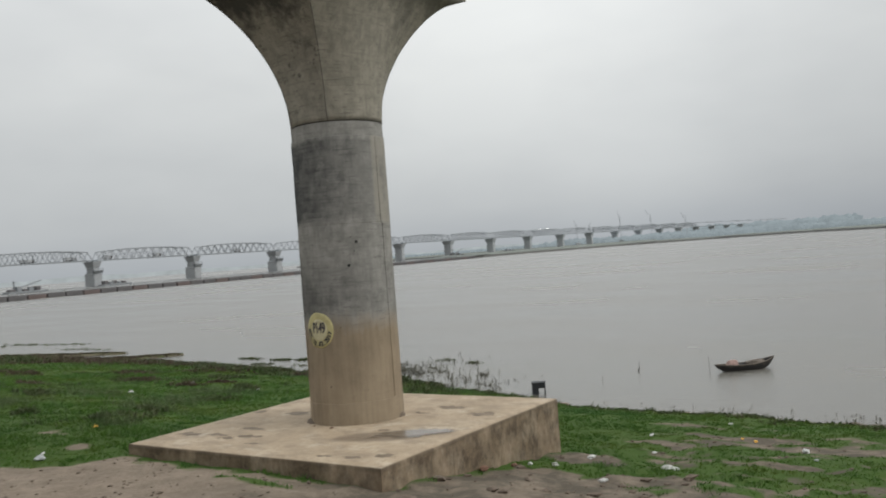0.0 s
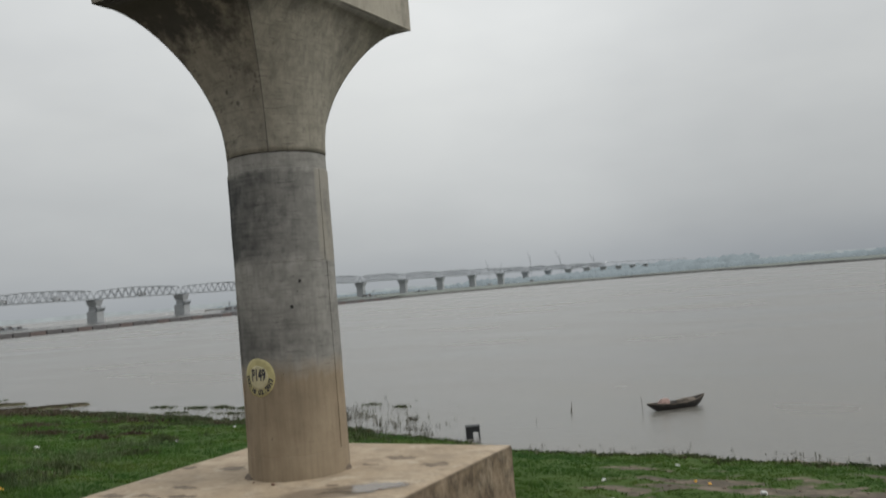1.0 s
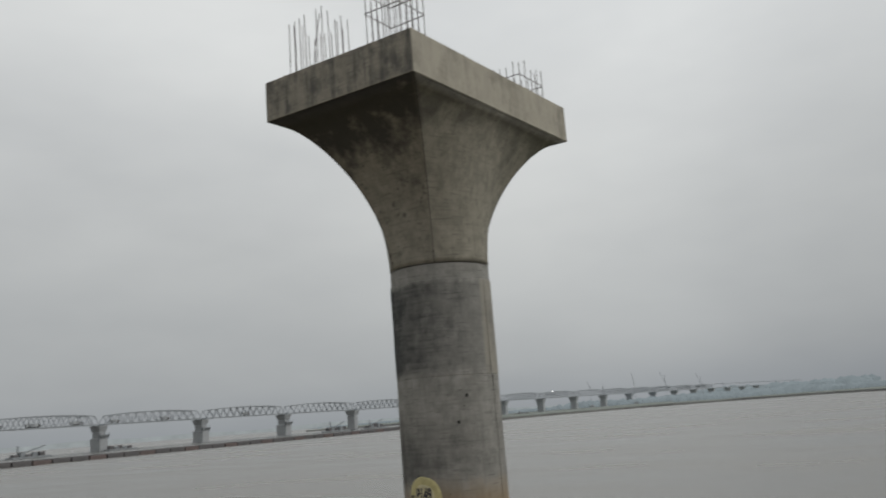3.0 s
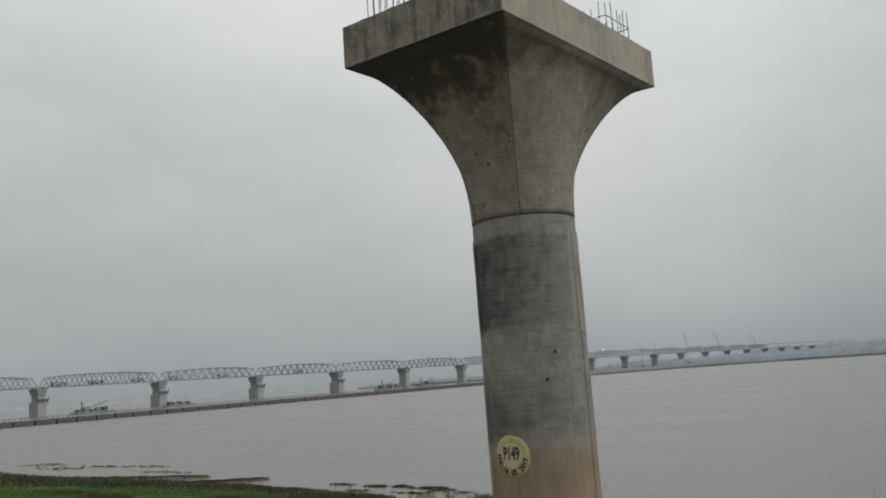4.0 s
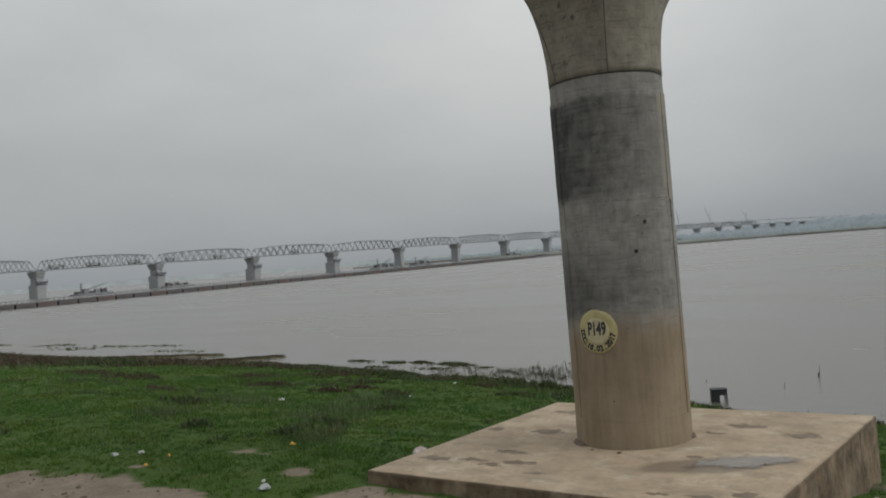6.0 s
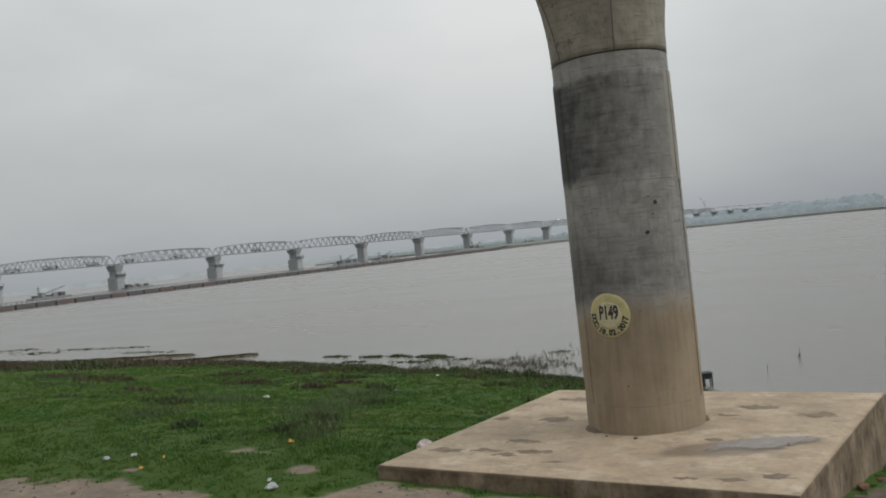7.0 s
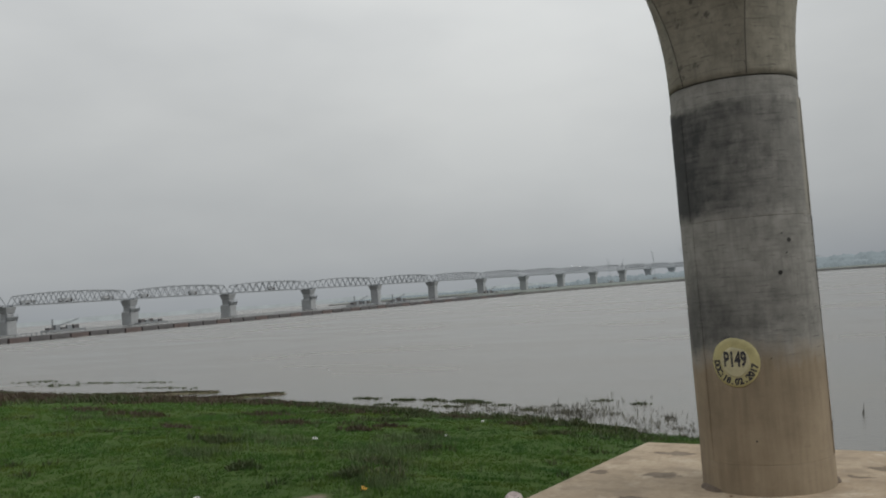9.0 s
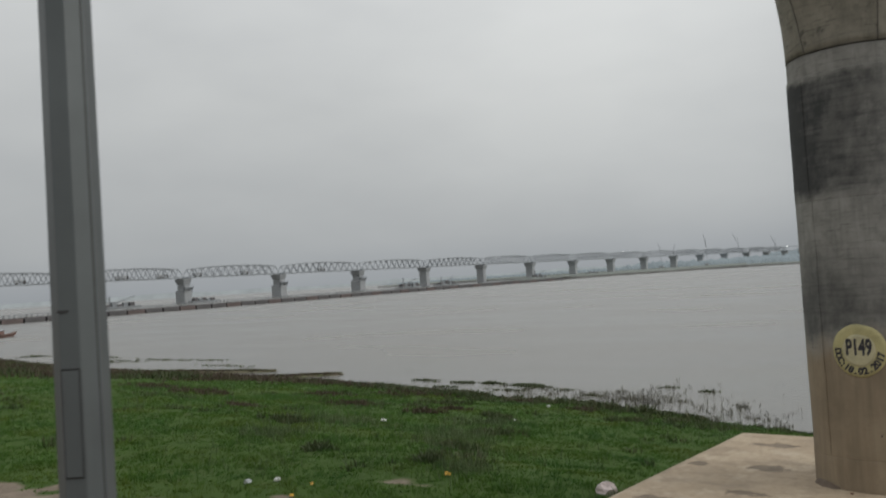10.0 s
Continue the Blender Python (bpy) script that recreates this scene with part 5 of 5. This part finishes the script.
m_ = Mat("lit_lamp", 0.5)
m_.color((0.9, 0.9, 0.9))
m_.b.inputs["Emission Color"].default_value, m_.b.inputs["Emission Strength"].default_value = (1, 1, 0.97, 1), 4.0
LAMP = m_.m
for k, up in ((8.3, 10.5), (8.52, 10.0), (11.13, 10.5), (15.06, 10.0)):
    build_floodlight(k, up)

# ---- the pontoon causeway in front of the bridge ----
PA, PB = Vector((-395, 62, 0)), Vector((-450, 720, 0))


def build_pontoons():
    d = (PB - PA)
    n = 60
    step = d.length / n
    heading = -math.degrees(math.atan2(d.x, d.y))
    first = None
    for i in range(n):
        p = PA + d * (i / n)
        m = pose(p.x, p.y, WATER_Z, 0, 0, heading)
        if first is None or i == 1:
            root = thing("pontoon", m, "rust-brown steel pontoon of the floating causeway" if not i else "dark steel pontoon of the floating causeway", "pontoon", "pontoons of the causeway")
            bm = bmesh.new()
            box(bm, -5, 5, 0.6, step - 0.3, -0.5, 2.0, None, 0.25)
            part("float", bm, DULLRED if not i else PONTOON, root)
            bm = bmesh.new()
            box(bm, -4.6, 4.6, -0.1, step + 0.1, 2.0, 2.4)
            part("deck", bm, PONTOON, root)
            for yy in (step * 0.25, step * 0.75):
                bm = bmesh.new()
                box(bm, -3.4, 3.4, yy - 0.5, yy + 0.5, 1.2, 2.02)
                part("bearer", bm, PONTOON, root)
            for sx in (-4.4, 4.4):
                for q in range(4):
                    bm = bmesh.new()
                    beam(bm, (sx, step * (q + 0.5) / 4, 2.4), (sx, step * (q + 0.5) / 4, 3.9), 0.22)
                    part("rail_post", bm, FARDARK, root)
                bm = bmesh.new()
                beam(bm, (sx, 0, 3.7), (sx, step, 3.7), 0.14)
                part("handrail", bm, FARDARK, root)
            if not i:
                first = root
            else:
                second = root
            continue
        copy_thing(first if i % 3 == 0 else second, m)


build_pontoons()


def build_barge(x, y, ry, s, crane, label):
    root = thing("work_barge", pose(x, y, WATER_Z, 0, 0, ry), label, "barge", "barges by the bridge")
    bm = bmesh.new()
    box(bm, -6 * s, 6 * s, -18 * s, 18 * s, -0.5, 1.8 * s, None, 0.5)
    part("barge_hull", bm, FARDARK, root)
    rnd = random.Random(int(x))
    for i in range(5):
        bm = bmesh.new()
        yy = (-13 + 6 * i) * s
        w = rnd.uniform(1.5, 4) * s
        box(bm, -w, w, yy - 2.2 * s, yy + 2.2 * s, 1.8 * s, (2.6 + rnd.uniform(0.8, 3.6)) * s, None, 0.15)
        part("deck_load", bm, FARDARK if i % 2 else PONTOON, root)
    if crane:
        bm = bmesh.new()
        a, b = Vector((0, -10 * s, 3 * s)), Vector((0, 15 * s, 10 * s))
        for dx, dz in ((-0.6, 0), (0.6, 0), (0, 1.0)):
            beam(bm, a + Vector((dx, 0, dz)), b + Vector((dx * 0.4, 0, dz * 0.4)), 0.35)
        for i in range(12):
            p, q = a.lerp(b, i / 12), a.lerp(b, (i + 1) / 12)
            beam(bm, p + Vector((-0.6, 0, 0)), q + Vector((0.6, 0, 0)), 0.22)
            beam(bm, p + Vector((0.6, 0, 0)), q + Vector((0, 0, 1.0)), 0.22)
        part("crane_boom", bm, FARDARK, root)
        bm = bmesh.new()
        beam(bm, (0, -10 * s, 1.5), (0, -10 * s, 11 * s), 1.0)
        part("crane_mast", bm, FARDARK, root)


for bx, by, ry, s, cr in ((-720, 410, 0, 1.0, True), (-752, 523, 2, 0.9, False), (-690, 770, 5, 1.1, True), (-705, 860, 0, 1.0, True), (-660, 1010, 4, 1.1, True), (-655, 1150, 0, 1.0, False)):
    build_barge(bx, by, ry, s, cr, "rusty work barge with a crane moored by the bridge" if cr else "rusty loaded work barge moored by the bridge")

# ---- the far banks ----


def build_far_bank():
    """Low land beyond the river: its near edge wanders, its top is nearly flat."""
    edge = ((-1100, 1150), (-760, 1130), (-660, 960), (-500, 700), (-458, 715), (-450, 830), (-400, 960), (-300, 1010), (-184, 985), (-100, 860), (0, 800), (300, 740), (1200, 620))
    bm = bmesh.new()
    pts = []
    for (xa, ya), (xb, yb) in zip(edge, edge[1:]):
        n = max(2, int(math.hypot(xb - xa, yb - ya) / 14))
        for i in range(n):
            t = i / n
            x, y = xa + (xb - xa) * t, ya + (yb - ya) * t
            pts.append((x + 6 * smooth_noise(x, y, 0.03, 1.2), y + 6 * smooth_noise(x, y, 0.03, 8.2)))
    cols = []
    for x, y in pts:
        z = WATER_Z + 2.2 + 0.8 * smooth_noise(x, y, 0.02, 5)
        cols.append([bm.verts.new((x, y - 2, WATER_Z - 1)), bm.verts.new((x, y, z)), bm.verts.new((x, y + 25, z + 0.6))])
    for a, b in zip(cols, cols[1:]):
        for i in range(2):
            f = bm.faces.new((a[i], b[i], b[i + 1], a[i + 1]))
            f.material_index = i
    last = [bm.verts.new((x * 3.2, 4400, WATER_Z + 3)) for x, y in pts]
    for i in range(len(pts) - 1):
        f = bm.faces.new((cols[i][2], cols[i + 1][2], last[i + 1], last[i]))
        f.material_index = 1
    tagged(obj("far_bank", bm, [FARSAND, FARGRASS]), "low far bank of sand and misty meadow", "ground", kind="structure")


build_far_bank()


def build_woods():
    rng = np.random.default_rng(5)
    rnd = random.Random(21)
    cells = []
    for _ in range(4500):
        x = rnd.uniform(-900, 700)
        y = 1180 + 0.12 * x + abs(rnd.gauss(0, 90)) if x > -420 else 1700 + rnd.uniform(0, 200)
        cells.append((x, y, rnd.uniform(1.6, 4.6) * (1 if x > -420 else 1.7) * (1 + 0.5 * smooth_noise(x, 0, 0.01, 3))))
    for _ in range(320):
        cells.append((rnd.uniform(-900, -430), rnd.uniform(2650, 2900), rnd.uniform(9, 17)))
    # the wooded shore behind the far half of the bridge
    for _ in range(1500):
        x = rnd.uniform(-1650, -430)
        cells.append((x, rnd.uniform(1720, 1950), rnd.uniform(3.0, 5.5) * (0.45 + 0.85 * (x + 1650) / 1220)))
    bm = bmesh.new()
    bmesh.ops.create_icosphere(bm, subdivisions=1, radius=1)
    co = np.array([v.co for v in bm.verts])
    fa = np.array([[v.index for v in f.verts] for f in bm.faces])
    bm.free()
    allv, allf = [], []
    for i, (x, y, r) in enumerate(cells):
        k = co * (1 + rng.uniform(-0.3, 0.3, (len(co), 1))) * np.array([r * 1.3, r * 1.3, r])
        allv.append(k + np.array([x, y, WATER_Z + 2.5 + r * 0.75]))
        allf.append(fa + i * len(co))
    me = bpy.data.meshes.new("far_woods")
    me.from_pydata(np.concatenate(allv).tolist(), [], np.concatenate(allf).tolist())
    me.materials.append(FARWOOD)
    tagged(new("far_woods", me), "misty blue-green tree line on the far bank", "woods", kind="stuff")
    # the farthest shore, a faint band round the horizon
    bm = bmesh.new()
    prev = None
    for i in range(241):
        a = radians(-60 + 150 * i / 240)
        r = 3900
        x, y = -r * math.sin(a), r * math.cos(a)
        h = 14 + 11 * max(0, noise.noise((i * 0.12, 2.0, 0)) + 0.4) + 3 * noise.noise((i * 0.7, 5.0, 0))
        cur = [bm.verts.new((x, y, WATER_Z - 1)), bm.verts.new((x, y, WATER_Z + h)), bm.verts.new((x * 1.02, y * 1.02, WATER_Z + h)), bm.verts.new((x * 1.02, y * 1.02, WATER_Z - 1))]
        if prev:
            for k in range(3):
                bm.faces.new((prev[k], cur[k], cur[k + 1], prev[k + 1]))
        prev = cur
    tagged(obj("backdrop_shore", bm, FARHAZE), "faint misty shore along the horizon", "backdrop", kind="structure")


build_woods()


def build_mast(x, y, h, lean):
    root = thing("site_crane", pose(x, y, WATER_Z + 2), "thin crane mast far off beyond the bridge", "crane", "cranes beyond the bridge")
    bm = bmesh.new()
    beam(bm, (0, 0, 0), (lean * 0.2, 0, h), 0.55)
    part("mast", bm, TRUSS, root)
    bm = bmesh.new()
    beam(bm, (lean * 0.2, 0, h * 0.7), (lean, 0, h * 1.15), 0.5)
    part("jib", bm, TRUSS, root)
    bm = bmesh.new()
    box(bm, -4, 4, -4, 4, -3, 5, None, 0.4)
    part("crane_base", bm, FARCON, root)


for x, y, h, l in ((-790, 1680, 46, -6), (-700, 1700, 56, -5), (-640, 1720, 54, -12), (-560, 1700, 44, -10), (-745, 1640, 40, 4)):
    build_mast(x, y, h, l)
